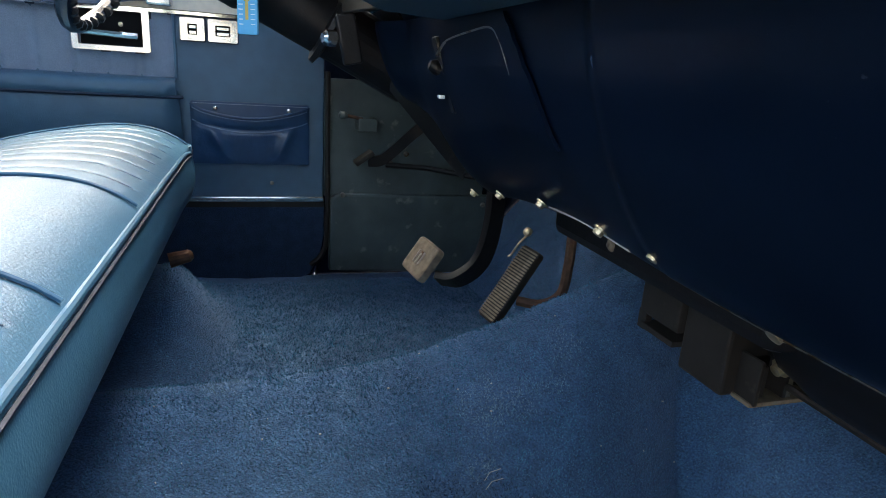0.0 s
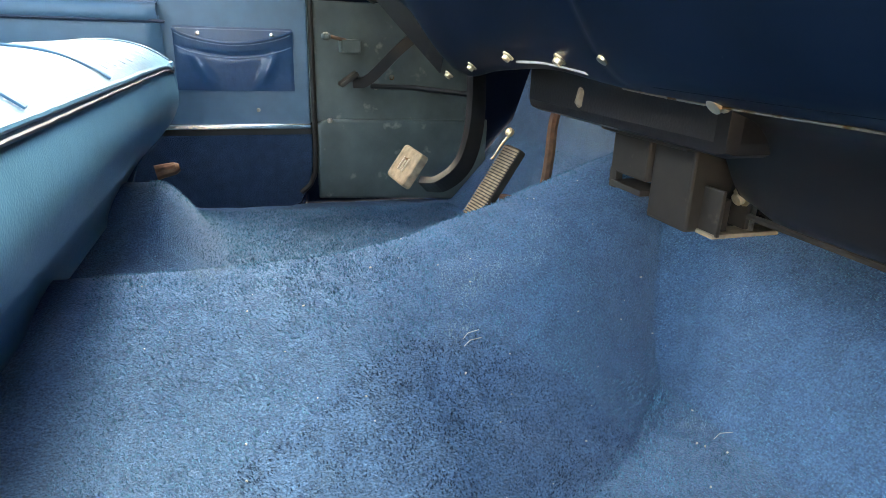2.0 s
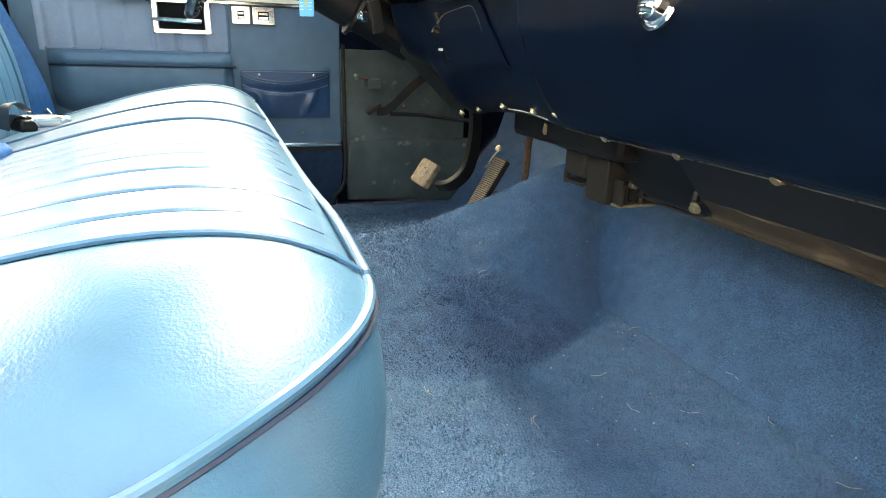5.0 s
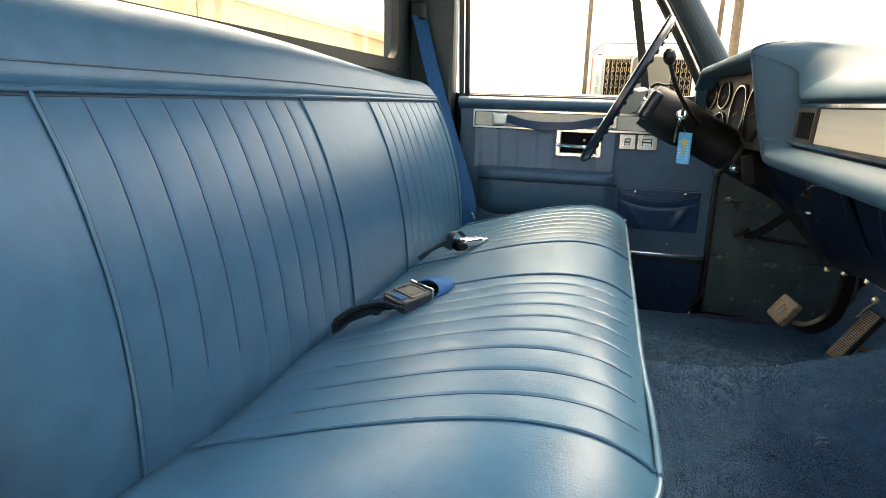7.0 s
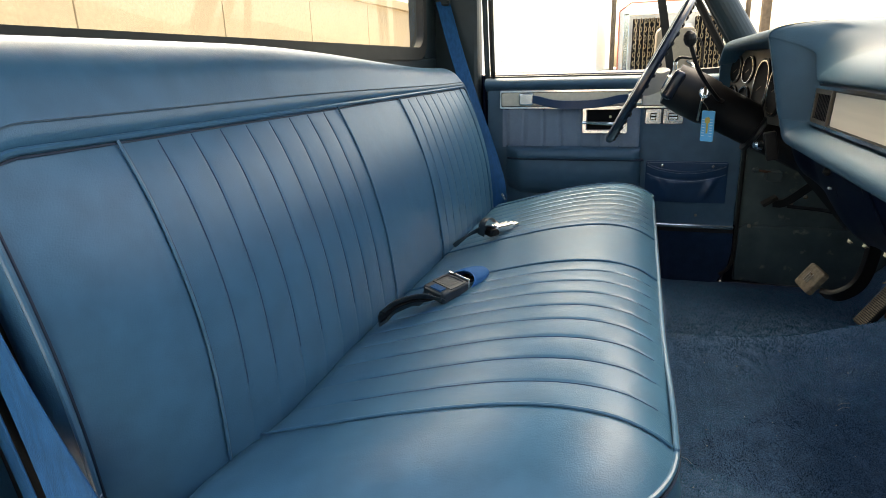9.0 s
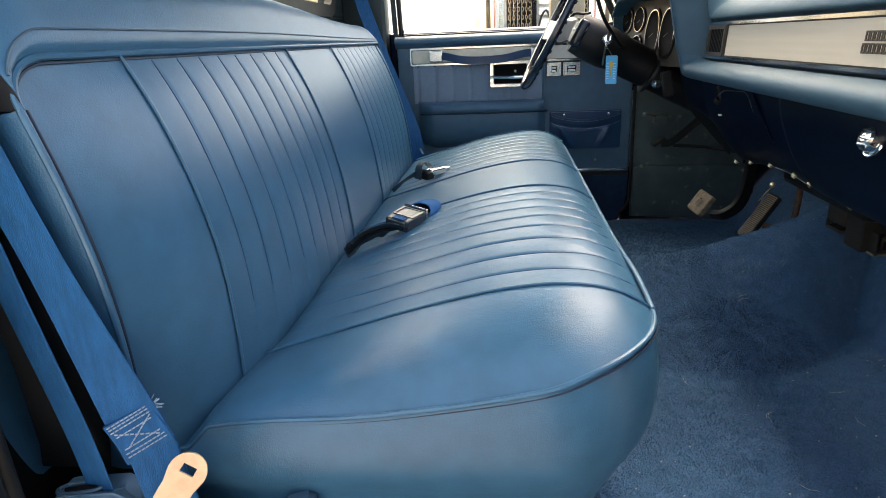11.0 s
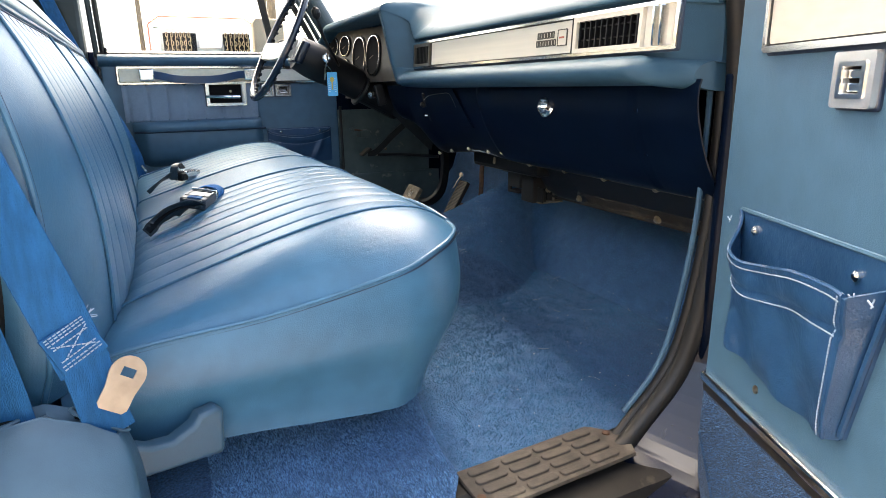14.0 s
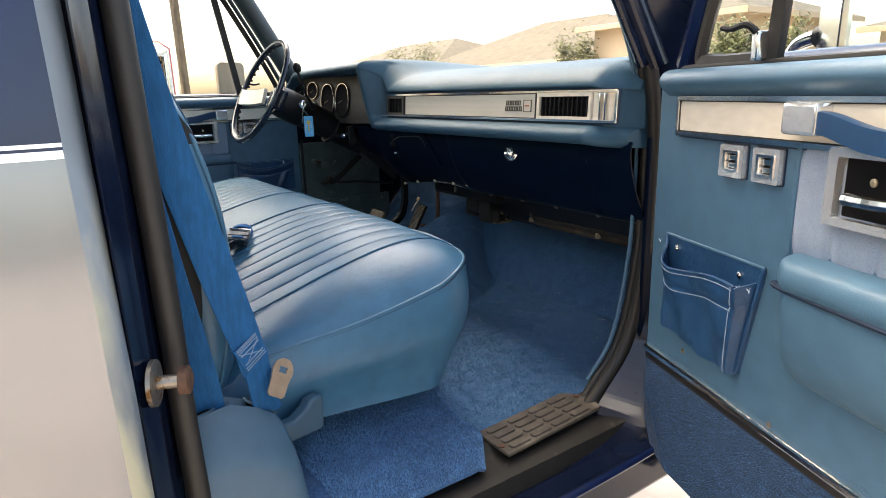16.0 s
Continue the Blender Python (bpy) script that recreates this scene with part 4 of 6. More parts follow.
rest = part("backrest", back_mesh(back_face, 36), VINYL, bench, "fluted blue vinyl backrest", angle=70)
part("top_roll", back_mesh(back_roll, 40), VINYL, rest, "plain rolled top band", angle=70)
part("seam_line", tube([back_face(y, 1.0) + Vector((0.004, 0, -0.0055)) for y in BST[2:-2]], 0.0014, 5), THREAD, rest)
part("seam_piping", tube([back_face(y, 1.0) + Vector((0.003, 0, 0)) for y in BST], 0.0034, 8), PIPING, rest)
part("topstitch", tube([back_roll(y, 0.16) + Vector((0.001, 0, 0)) for y in BST[3:-3]], 0.0011, 5), COVER, rest, "pale top stitching")
for sg in (-1, 1):
    ye = YL if sg < 0 else YR
    part("side_piping", tube([back_face(ye, s / 20) + Vector((0.002, 0, 0)) for s in range(21)], 0.0034, 8), PIPING, rest)
    part("seam_line", tube([back_face(ye, s / 20) + Vector((0.004, -sg * 0.0045, 0)) for s in range(21)], 0.0013, 5), THREAD, rest)
    # plain black closes each end of the backrest
    cap = bmesh.new()
    rolled = [back_roll(ye, k / 39) for k in range(40)]
    cap.faces.new([cap.verts.new(p + Vector((0, sg * 0.0005, 0))) for p in rolled if p.z > rolled[0].z - 0.004])
    part("end_cap", cap, BACKING, rest, "black end panel", smooth=False)
    part("side_panel", thick(grid(22, 10, lambda u, v: back_face(ye, u) + Vector((-0.036 * v, sg * 0.003 * math.sin(math.pi * v), -0.006 * v * u))), 0.002), VINYL, rest)
    part("side_backing", thick(grid(22, 4, lambda u, v: back_face(ye, u) + Vector((-0.036 - 0.085 * v, -sg * 0.004, -0.006 - 0.014 * v * u))), 0.002), BACKING, rest, "black side panel")
for m in (-0.653, -0.170, 0.116, 0.599):
    part("welt", tube([back_face(m, s / 40) + Vector((0.0030, 0, 0)) for s in range(41)], 0.0020, 6), PIPING, rest)
for m in BFLUTES:
    edge_seam = min(abs(m - q) for q in (-0.653, -0.170, 0.116, 0.599)) < 1e-4
    part("seam", tube([back_face(m, (0.02 if edge_seam else 0.30) + (0.96 if edge_seam else 0.68) * s / 40) + Vector((0.0022 if edge_seam else 0.0004, 0.003 if edge_seam else 0, 0)) for s in range(41)], 0.0009 if edge_seam else 0.0006, 5), THREAD if edge_seam else SEAM, rest)


# ---------- dashboard ----------
dash = thing("dashboard", (0.4, 0, 0.5), "blue padded dashboard with a brushed metal strip", "dashboard")
PROF = [(0.70, 0.690), (0.50, 0.688), (0.38, 0.682), (0.305, 0.671), (0.268, 0.658), (0.246, 0.640), (0.239, 0.624), (0.252, 0.618), (0.256, 0.550), (0.238, 0.547), (0.216, 0.540), (0.206, 0.529), (0.211, 0.516), (0.236, 0.508), (0.31, 0.503)]


def soft_line(pts, n, sharp=()):
    return catmull([(a, 0, b) for a, b in pts], n)


PADLINE = soft_line(PROF, 76)


HOODP = [(0.70, 0.700), (0.50, 0.714), (0.36, 0.722), (0.26, 0.722), (0.20, 0.718), (0.174, 0.711), (0.167, 0.700), (0.171, 0.685), (0.196, 0.572), (0.201, 0.556), (0.205, 0.541), (0.208, 0.528), (0.214, 0.516), (0.236, 0.508), (0.31, 0.503)]
HOODLINE = soft_line(HOODP, 76)


def pad_at(u, v):
    y = 0.105 - 0.921 * (u * 0.25 + 0.75 * u * u if u < 0.0 else u ** 1.35)
    p = PADLINE[round(v * 75)]
    h = HOODLINE[round(v * 75)]
    back, down = ease(0, 0.030 + 0.070 * ease(0.28, 0.10, v), 0.105 - y), ease(0, 0.060 + 0.060 * ease(0.40, 0.15, v), 0.105 - y)
    p = Vector((h.x + (p.x - h.x) * back, 0, h.z + (p.z - h.z) * down))
    end = ease(-0.755, -0.816, y)
    return p.x + 0.085 * end * end * (p.x < 0.32), y, p.z - 0.010 * end


pad = part("dash_pad", grid(120, 76, pad_at), PAD, dash, "blue grained vinyl pad", angle=85)
part("pad_end", thick(grid(2, 76, lambda u, v: (PADLINE[round(v * 75)].x + 0.085 * (PADLINE[round(v * 75)].x < 0.32) + (0.62 - PADLINE[round(v * 75)].x) * 0.9 * u * (PADLINE[round(v * 75)].x < 0.6), -0.816, PADLINE[round(v * 75)].z - 0.010)), 0.003), PAD, pad)
# the bright strip: vent, plain field with a badge, vent, end piece
MS = axes((0.2495, 0, 0.584), (0, -1, 0), (0.06, 0, 1))
strip = part("bright_strip", frame_ring(rounded(-0.068, 0.826, -0.0325, 0.0325, 0.003), rounded(-0.063, 0.821, -0.0275, 0.0275, 0.002), MS, 0.008, 0.002), CHROME, dash, "thin bright frame")
part("joint", frame_ring(rounded(-0.0705, 0.8285, -0.035, 0.035, 0.004), rounded(-0.068, 0.826, -0.0325, 0.0325, 0.003), MS, 0.003), THREAD, strip)
part("field_joint", frame_ring(rounded(0.038, 0.600, -0.0285, 0.0285, 0.001), rounded(0.0425, 0.5955, -0.0255, 0.0255, 0.001), MS, 0.0056), BOXMAT, strip)
part("field", slab(rounded(0.040, 0.598, -0.0275, 0.0275, 0.001), MS, 0.005, 0.001), SILVER, strip, "beige brushed metal field")
part("end_piece", thick(grid(14, 6, lambda u, v: MS @ Vector((0.765 + 0.058 * u, -0.0275 + 0.055 * v, 0.006 - 0.010 * ease(0.45, 1.1, u)))), 0.003), SILVER, strip, "curved bright end piece")
for a in (0.790, 0.803):
    part("rib", box(0.232, 0.246, -a - 0.0015, -a + 0.0015, 0.558, 0.610, 0.001), CHROME, strip)
for x0, x1, n in ((-0.060, 0.036, 9), (0.604, 0.760, 11)):
    vent = part("vent", frame_ring(rounded(x0, x1, -0.0275, 0.0275, 0.002), rounded(x0 + 0.008, x1 - 0.006, -0.021, 0.020, 0.002), MS, 0.009, 0.002), SILVER if n == 11 else CLUSTER, strip, "air vent")
    part("vent_back", slab(rounded(x0 + 0.004, x1 - 0.003, -0.024, 0.024, 0.001), MS @ Matrix.Translation((0, 0, -0.004)), 0.003), DARKHOLE, vent)
    for k in range(n):
        xx = x0 + 0.014 + (x1 - x0 - 0.026) * k / (n - 1)
        part("slat", moved(box(xx - 0.0012, xx + 0.0012, -0.021, 0.020, -0.001, 0.007, 0.0), MS), BLACK, vent)
    for zz in (-0.008, 0.010):
        part("crossbar", moved(box(x0 + 0.008, x1 - 0.006, zz - 0.001, zz + 0.001, 0.001, 0.004), MS), BLACK, vent)


badge = part("badge", slab(rounded(0.492, 0.5575, -0.0136, 0.0136, 0.002), MS @ Matrix.Translation((0, 0, 0.0042)), 0.0010), SILVER, strip, "worn trim badge with two rows of raised bars")
for row, count in ((1, 6), (-1, 7)):
    for k in range(count):
        c = 0.4985 + 0.0085 * k + (0.003 if row > 0 else 0)
        part("badge_letter_bar", frame_ring(rounded(c - 0.0036, c + 0.0036, 0.0066 * row - 0.0056, 0.0066 * row + 0.0056, 0.0012), rounded(c - 0.0018, c + 0.0018, 0.0066 * row - 0.0036, 0.0066 * row + 0.0036, 0.0006), MS @ Matrix.Translation((0, 0, 0.0050)), 0.0016), CLUSTER, badge)
part("badge_plate", slab(rounded(0.559, 0.583, -0.013, 0.013, 0.001), MS @ Matrix.Translation((0, 0, 0.0045)), 0.0018), SILVER, badge, "small bright square")
part("badge_rim", frame_ring(rounded(0.5585, 0.5845, -0.0135, 0.0135, 0.001), rounded(0.5600, 0.5830, -0.0120, 0.0120, 0.001), MS @ Matrix.Translation((0, 0, 0.0048)), 0.0022), CLUSTER, badge)
part("badge_bar", slab(rounded(0.563, 0.577, -0.0012, 0.0018, 0.0004), MS @ Matrix.Translation((0, 0, 0.0064)), 0.0004), RED, badge, "plain red bar")

# hooded instrument cluster
HOOD = [(0.70, 0.700), (0.50, 0.714), (0.36, 0.722), (0.26, 0.722), (0.20, 0.718), (0.174, 0.711), (0.166, 0.700), (0.174, 0.692), (0.205, 0.691), (0.250, 0.688)]
HL = soft_line(HOOD, 44)


def hood_at(u, v):
    p = HL[round(v * 43)]
    y = 0.100 + 0.545 * u
    drop = 0.035 * ease(0.86, 1.0, u)
    return p.x - 0.020 * u * (p.x < 0.5), y, p.z - drop - 0.010 * u


hood = part("cluster_hood", grid(40, 44, hood_at), PAD, dash, "blue padded hood over the gauges", angle=50)
MSIDE = Matrix(((1, 0, 0, 0), (0, 0, 1, 0.1035), (0, 1, 0, 0), (0, 0, 0, 1)))
side = [(0.1665, 0.700), (0.174, 0.7105), (0.20, 0.7175), (0.26, 0.7215), (0.36, 0.7215), (0.44, 0.716), (0.44, 0.505), (0.236, 0.508), (0.214, 0.516), (0.208, 0.528), (0.201, 0.556), (0.196, 0.572), (0.171, 0.685)]
part("hood_cheek", slab(side, MSIDE, 0.016, 0.004, 3), PAD, hood)
part("far_cheek", thick(grid(6, 12, lambda u, v: (0.150 + 0.30 * u, 0.642 + 0.02 * u, 0.648 - 0.13 * v + 0.02 * u)), 0.012), PAD, hood)
part("dash_corner", box(0.30, 0.66, 0.640, 0.835, 0.50, 0.640, 0.02, 3), PAD, dash, "blue vinyl dash corner")
MC = axes((0.2470, 0.36, 0.600), (0.226, -0.974, 0), (0.10, 0.0, 1))
cluster = part("cluster_face", slab(rounded(-0.310, 0.235, -0.078, 0.082, 0.006), MC, 0.006, 0.002), CLUSTER, dash, "dark bronze gauge panel")
for gy, gz, ra, rb in ((-0.006, 0.000, 0.037, 0.058), (-0.087, 0.000, 0.037, 0.058), (-0.175, 0.036, 0.031, 0.031), (-0.175, -0.034, 0.031, 0.031), (-0.250, 0.036, 0.031, 0.031), (-0.250, -0.034, 0.031, 0.031)):
    gm = MC @ Matrix.Translation((gy, gz, 0.006))
    oval = lambda k: [(k * ra * math.copysign(abs(math.cos(q)) ** (2 * ra / (ra + rb)), math.cos(q)), k * rb * math.sin(q)) for q in (2 * math.pi * i / 32 for i in range(32))]
    gauge = part("gauge", frame_ring(oval(1.0), oval(0.94), gm, 0.006, 0.001), CHROME, cluster, "gauge in a thin chrome ring")
    part("shroud", frame_ring(oval(1.07), oval(0.99), gm, 0.004, 0.001), BLACK, gauge, "black outer shroud")
    part("dial", slab(oval(0.95), gm, 0.001), DARKHOLE, gauge, "black dial")
    part("needle", moved(box(0, 0.6 * ra, -0.0007, 0.0007, 0.002, 0.003), gm @ Matrix.Rotation(radians(205), 4, "Z")), PEDAL, gauge)
# painted steel lower panel with the glove box
LOW = [(0.298, 0.512), (0.296, 0.500), (0.298, 0.480), (0.307, 0.448), (0.328, 0.400), (0.354, 0.360), (0.376, 0.338), (0.390, 0.331), (0.396, 0.336)]
LL = soft_line(LOW, 40)


def low_at(u, v):
    y = 0.33 - 1.155 * u
    p = LL[round(v * 39)]
    rise = 0.14 * ease(0.20, 0.33, y) * ease(0.35, 1.0, v) - 0.012 * math.exp(-((y - 0.17) / 0.06) ** 2) * v + 0.010 * math.exp(-((y + 0.05) / 0.10) ** 2) * v
    bulge = -0.004 * (-0.70 < y < -0.185) * ease(0.05, 0.12, v) * ease(0.80, 0.72, v)
    return p.x + bulge - 0.03 * ease(0.24, 0.33, y) * (1 - v) - 0.015 * ease(-0.4, -0.8, y) * v, y, p.z + rise


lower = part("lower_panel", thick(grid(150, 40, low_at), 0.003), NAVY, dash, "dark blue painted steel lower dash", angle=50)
part("edge_lip", tube([Vector(low_at(k / 40, 1.0)) for k in range(41)], 0.0045, 6), NAVY, lower)
for y0 in (-0.185, -0.70):
    part("glove_gap", tube([Vector(low_at((0.33 - y0) / 1.155, q)) + Vector((-0.003, 0, 0)) for q in (0.05, 0.3, 0.5, 0.75)], 0.0016, 5), DARKHOLE, lower)
# a paler line beside each gap stands in for the highlight on its edge
for y0 in (-0.191, -0.706):
    part("glove_edge", tube([Vector(low_at((0.33 - y0) / 1.155, q)) + Vector((-0.003, 0, 0)) for q in (0.05, 0.3, 0.5, 0.75)], 0.0008, 5), SEAM, lower, "thin paler line painted as the panel edge's highlight")
part("glove_gap", tube([Vector(low_at((0.33 + 0.185 + 0.515 * k / 12) / 1.155, 0.76)) + Vector((-0.003, 0, 0)) for k in range(13)], 0.0016, 5), DARKHOLE, lower)
KN = Vector((-0.93, 0, 0.30)).normalized()
KP = Vector((0.300, -0.458, 0.466))
knob = part("glove_knob", turned([(0, 0.019), (0.004, 0.020), (0.006, 0.016), (0.010, 0.0155), (0.015, 0.015), (0.018, 0.012), (0.019, 0.005)], KP, KN, 24), CHROME, lower, "round glove box knob")
part("bezel_ring", tube([KP + KN * 0.004 + 0.0195 * (math.cos(q) * Vector((0, 1, 0)) + math.sin(q) * KN.cross(Vector((0, 1, 0)))) for q in (2 * math.pi * i / 28 for i in range(28))], 0.0018, 6, close=True), CHROME, knob)
for k in (-1, 0, 1):
    c = KP + KN * 0.0175 + Vector((0, 0, 1)).cross(KN).cross(KN).normalized() * 0.0085 * k
    part("grip_bar", tube([c + Vector((0, -0.0125 + 0.003 * abs(k), 0)) - KN * 0.002, c + KN * 0.0025, c + Vector((0, 0.0125 - 0.003 * abs(k), 0)) - KN * 0.002], 0.0026, 8, 9), CHROME, knob, "chrome grip bar")
# small brackets and the ash tray on the lower panel
part("ash_tray", thick(grid(10, 10, lambda u, v: Vector(low_at((0.33 - 0.080 + (0.145 + 0.052 * v) * u) / 1.155, 0.13 + 0.36 * v)) + Vector((-0.005, 0, 0))), 0.003), NAVY, lower, "dark ash tray door")
TRAY = [(0.121, 0.27), (0.08, 0.235), (0.0, 0.215), (-0.040, 0.215), (-0.055, 0.25), (-0.062, 0.30), (-0.066, 0.36)]
part("tray_edge", tube([Vector(low_at((0.33 - a) / 1.155, b)) + Vector((-0.007, 0, 0)) for a, b in TRAY], 0.0014, 6, 24), STEEL, lower, "worn bright upper edge")
part("switch_plate", joined(*[moved(box(-0.004, 0.004, -0.008, 0.008, -0.04, 0.04, 0.002), Matrix.Translation((0.306, 0.126, 0.452)) @ Matrix.Rotation(radians(-20), 4, "Y"))]), BLACK, lower, "black switch plate")
for zz in (0.430,):
    part("label_bar", box(0.298, 0.304, 0.119, 0.129, zz - 0.002, zz + 0.002, 0.001), STRIPE, lower, "small white bar")
part("toggle", turned([(0, 0.008), (0.006, 0.008), (0.012, 0.005)], (0.300, 0.132, 0.458), (-0.93, 0, 0.3), 10), BLACK, lower)
BOLT = [(0, 0.0062), (0.0016, 0.0062), (0.002, 0.0043), (0.0055, 0.0041), (0.006, 0.002)]
for yb in (-0.266, -0.400, -0.53, -0.674):
    p = Vector(low_at((0.33 - yb) / 1.155, 0.93)) + Vector((-0.005, 0, -0.001))
    part("bolt", turned([(a, 1.25 * r) for a, r in BOLT], p, (-0.7, 0, -0.6), 10), BRASS, lower)
for p in ((0.364, 0.171, 0.320), (0.366, 0.095, 0.333), (0.364, -0.010, 0.347), (0.366, -0.110, 0.348), (0.358, -0.190, 0.353)):
    part("bolt", turned(BOLT, Vector(p), (-0.62, 0, -0.78), 10), BRASS, lower)
part("trim_rail", tube([Vector(low_at((0.33 - yb) / 1.155, 0.90)) + Vector((-0.0055, 0, -0.003)) for yb in (-0.17, -0.25, -0.35, -0.5, -0.65, -0.8)], 0.0008, 6, 30), STEEL, lower, "worn metal rail")
# pale bar that paints the bright highlight along the slot
part("trim_rail", tube([Vector(low_at((0.33 - yb) / 1.155, 0.80)) + Vector((-0.006, 0, 0.002)) for yb in (-0.005, -0.07, -0.137)], 0.0026, 6, 12), PALEWHITE, lower, "pale bar painted as the highlight along the slot")
part("slot", tube([Vector(low_at((0.33 - yb) / 1.155, 0.77)) + Vector((-0.004, 0, 0.003)) for yb in (-0.005, -0.07, -0.137)], 0.003, 6, 12), DARKHOLE, lower)

# knee trim left of the column
part("knee_trim", thick(grid(24, 14, lambda u, v: (0.285 + 0.10 * v + 0.02 * u, 0.30 + 0.52 * u, 0.535 - (0.10 + 0.07 * (1 - u)) * v)), 0.003), BLACK, dash, "dark trim round the steering column")
part("knee_bracket", thick(grid(10, 6, lambda u, v: (0.30 + 0.085 * u, 0.36 - 0.10 * u + 0.02 * v, 0.46 - 0.11 * u - 0.035 * v)), 0.002), DUCT, dash, "scuffed dark bracket")
bez = part("side_vent", frame_ring(rounded(-0.74, -0.64, -0.022, 0.022, 0.002), rounded(-0.73, -0.65, -0.014, 0.014, 0.001), axes((0.268, 0, 0.492), (0, -1, 0), (0.1, 0, 1)), 0.008, 0.002), STEEL, dash, "small bright lower vent frame")
part("vent_back", slab(rounded(-0.735, -0.645, -0.018, 0.018, 0.001), axes((0.270, 0, 0.492), (0, -1, 0), (0.1, 0, 1)), 0.003), DARKHOLE, bez)

# ---------- steering ----------
steer = thing("steering_wheel", (-0.012, 0.43, 0.63), "thin blue steering wheel with a finger-grip rim", "steering wheel")
AX = Vector((-0.885, 0, 0.465))
E1, E2 = Vector((0, 1, 0)), Vector((0.465, 0, 0.885))
C = Vector((-0.026, 0.435, 0.638))
R = 0.176
part("rim", tube([C + R * (math.cos(q) * E1 + math.sin(q) * E2) for q in (2 * math.pi * i / 160 for i in range(160))], 0.0095, 10, close=True), RIMMAT, steer, "dark blue plastic rim")
for i in range(44):
    q = 2 * math.pi * i / 44
    c = C + (R - 0.0045) * (math.cos(q) * E1 + math.sin(q) * E2) - AX * 0.006
    part("grip_ridge", turned([(-0.006, 0.002), (-0.003, 0.0075), (0.003, 0.0075), (0.006, 0.002)], c, -math.sin(q) * E1 + math.cos(q) * E2, 8), BLACK, steer)
hubpos = C - AX * 0.055
for sg in (-1, 1):
    part("spoke", strap([C + sg * (R - 0.006) * E1 - 0.02 * E2, C + sg * 0.10 * E1 - AX * 0.018 - 0.015 * E2, hubpos + AX * 0.02 + sg * 0.045 * E1], 0.055, 0.014, E2, 14), SILVER, steer, "pale metal spoke")
part("horn_pad", moved(box(-0.055, 0.055, -0.035, 0.035, 0, 0.028, 0.010, 3), axes(hubpos + AX * 0.006, E1, E2)), RIMMAT, steer, "dark horn pad")

column = thing("steering_column", (0.10, 0.43, 0.57), "black steering column with a gear lever and keys", "steering column")
D = -AX
part("jacket", turned([(0.0, 0.034), (0.004, 0.049), (0.05, 0.054), (0.10, 0.052), (0.105, 0.049), (0.17, 0.048), (0.24, 0.046), (0.36, 0.044)], hubpos, D, 28), BLACK, column, "black column jacket")
part("collar", turned([(0, 0.048), (0.003, 0.058), (0.010, 0.060), (0.014, 0.048)], hubpos + D * 0.215, D, 28), BLACK, column)
lever_root = hubpos + D * 0.13 + Vector((0, -0.04, 0.02))
lever = part("gear_lever", tube([lever_root, lever_root + Vector((-0.02, -0.05, 0.012)), Vector((0.075, 0.305, 0.640)), Vector((0.050, 0.285, 0.700))], 0.0045, 8, 24), BLACK, column, "black gear lever")
part("lever_knob", turned([(0, 0.005), (0.006, 0.011), (0.016, 0.013), (0.026, 0.011), (0.032, 0.004)], (0.053, 0.287, 0.690), (-0.2, -0.15, 1), 14), BLACK, lever, "round black knob")
part("turn_lever", tube([hubpos + D * 0.05 + Vector((0, 0.05, 0)), hubpos + Vector((-0.01, 0.16, 0.02))], 0.004, 8), CHROME, column, "chrome indicator lever")
ign = Vector((0.098, 0.382, 0.592))
part("ignition_lock", turned([(0, 0.013), (0.008, 0.013), (0.010, 0.008), (0.02, 0.008)], ign, (-0.2, -1, 0.1), 14), CHROME, column, "chrome ignition lock")
part("switch_bracket", moved(box(-0.012, 0.012, -0.008, 0.008, -0.030, 0.030, 0.003), Matrix.Translation((0.226, 0.286, 0.486)) @ Matrix.Rotation(radians(-12), 4, "Y")), BLACK, column, "black switch bracket")
part("release_knob", turned([(0, 0.010), (0.012, 0.010), (0.016, 0.006)], (0.21, 0.30, 0.486), (-1, -0.3, 0), 12), CHROME, column)
keys = thing("key_ring", (0.105, 0.365, 0.55), "keys on a ring with a blue plastic tag", "keys")
part("ring", tube([ign + Vector((-0.006, -0.02 , -0.012)) + 0.011 * Vector((0.3 * math.cos(q), math.cos(q), math.sin(q))) for q in (2 * math.pi * i / 20 for i in range(20))], 0.0011, 6, close=True), CHROME, keys)
part("key_bow", slab(rounded(-0.010, 0.010, -0.006, 0.012, 0.005), axes(ign + Vector((-0.002, -0.022, 0.002)), (0.5, 0.9, 0), (0, 0, 1)), 0.002), STEEL, keys, "key in the lock")
part("spare_key", moved(box(-0.0035, 0.0035, -0.034, 0.012, 0, 0.0016), axes(ign + Vector((-0.010, -0.018, -0.028)), (0.6, 0.8, 0), (0.25, 0.1, 1)), ), STEEL, keys, "hanging spare key")
MT = axes((0.108, 0.366, 0.519), (0.80, -0.60, 0), (0, 0, 1))
fob = part("tag", slab(rounded(-0.0155, 0.0155, -0.034, 0.034, 0.003), MT, 0.003, 0.0008), TAGBLUE, keys, "pale blue plastic tag")
part("tag_key_picture", joined(slab(rounded(-0.006, 0.006, 0.006, 0.020, 0.005), MT @ Matrix.Translation((0, 0, 0.003)), 0.0006), moved(box(-0.0022, 0.0022, -0.016, 0.008, 0.003, 0.0036), MT)), TAGKEY, fob, "golden key shape")
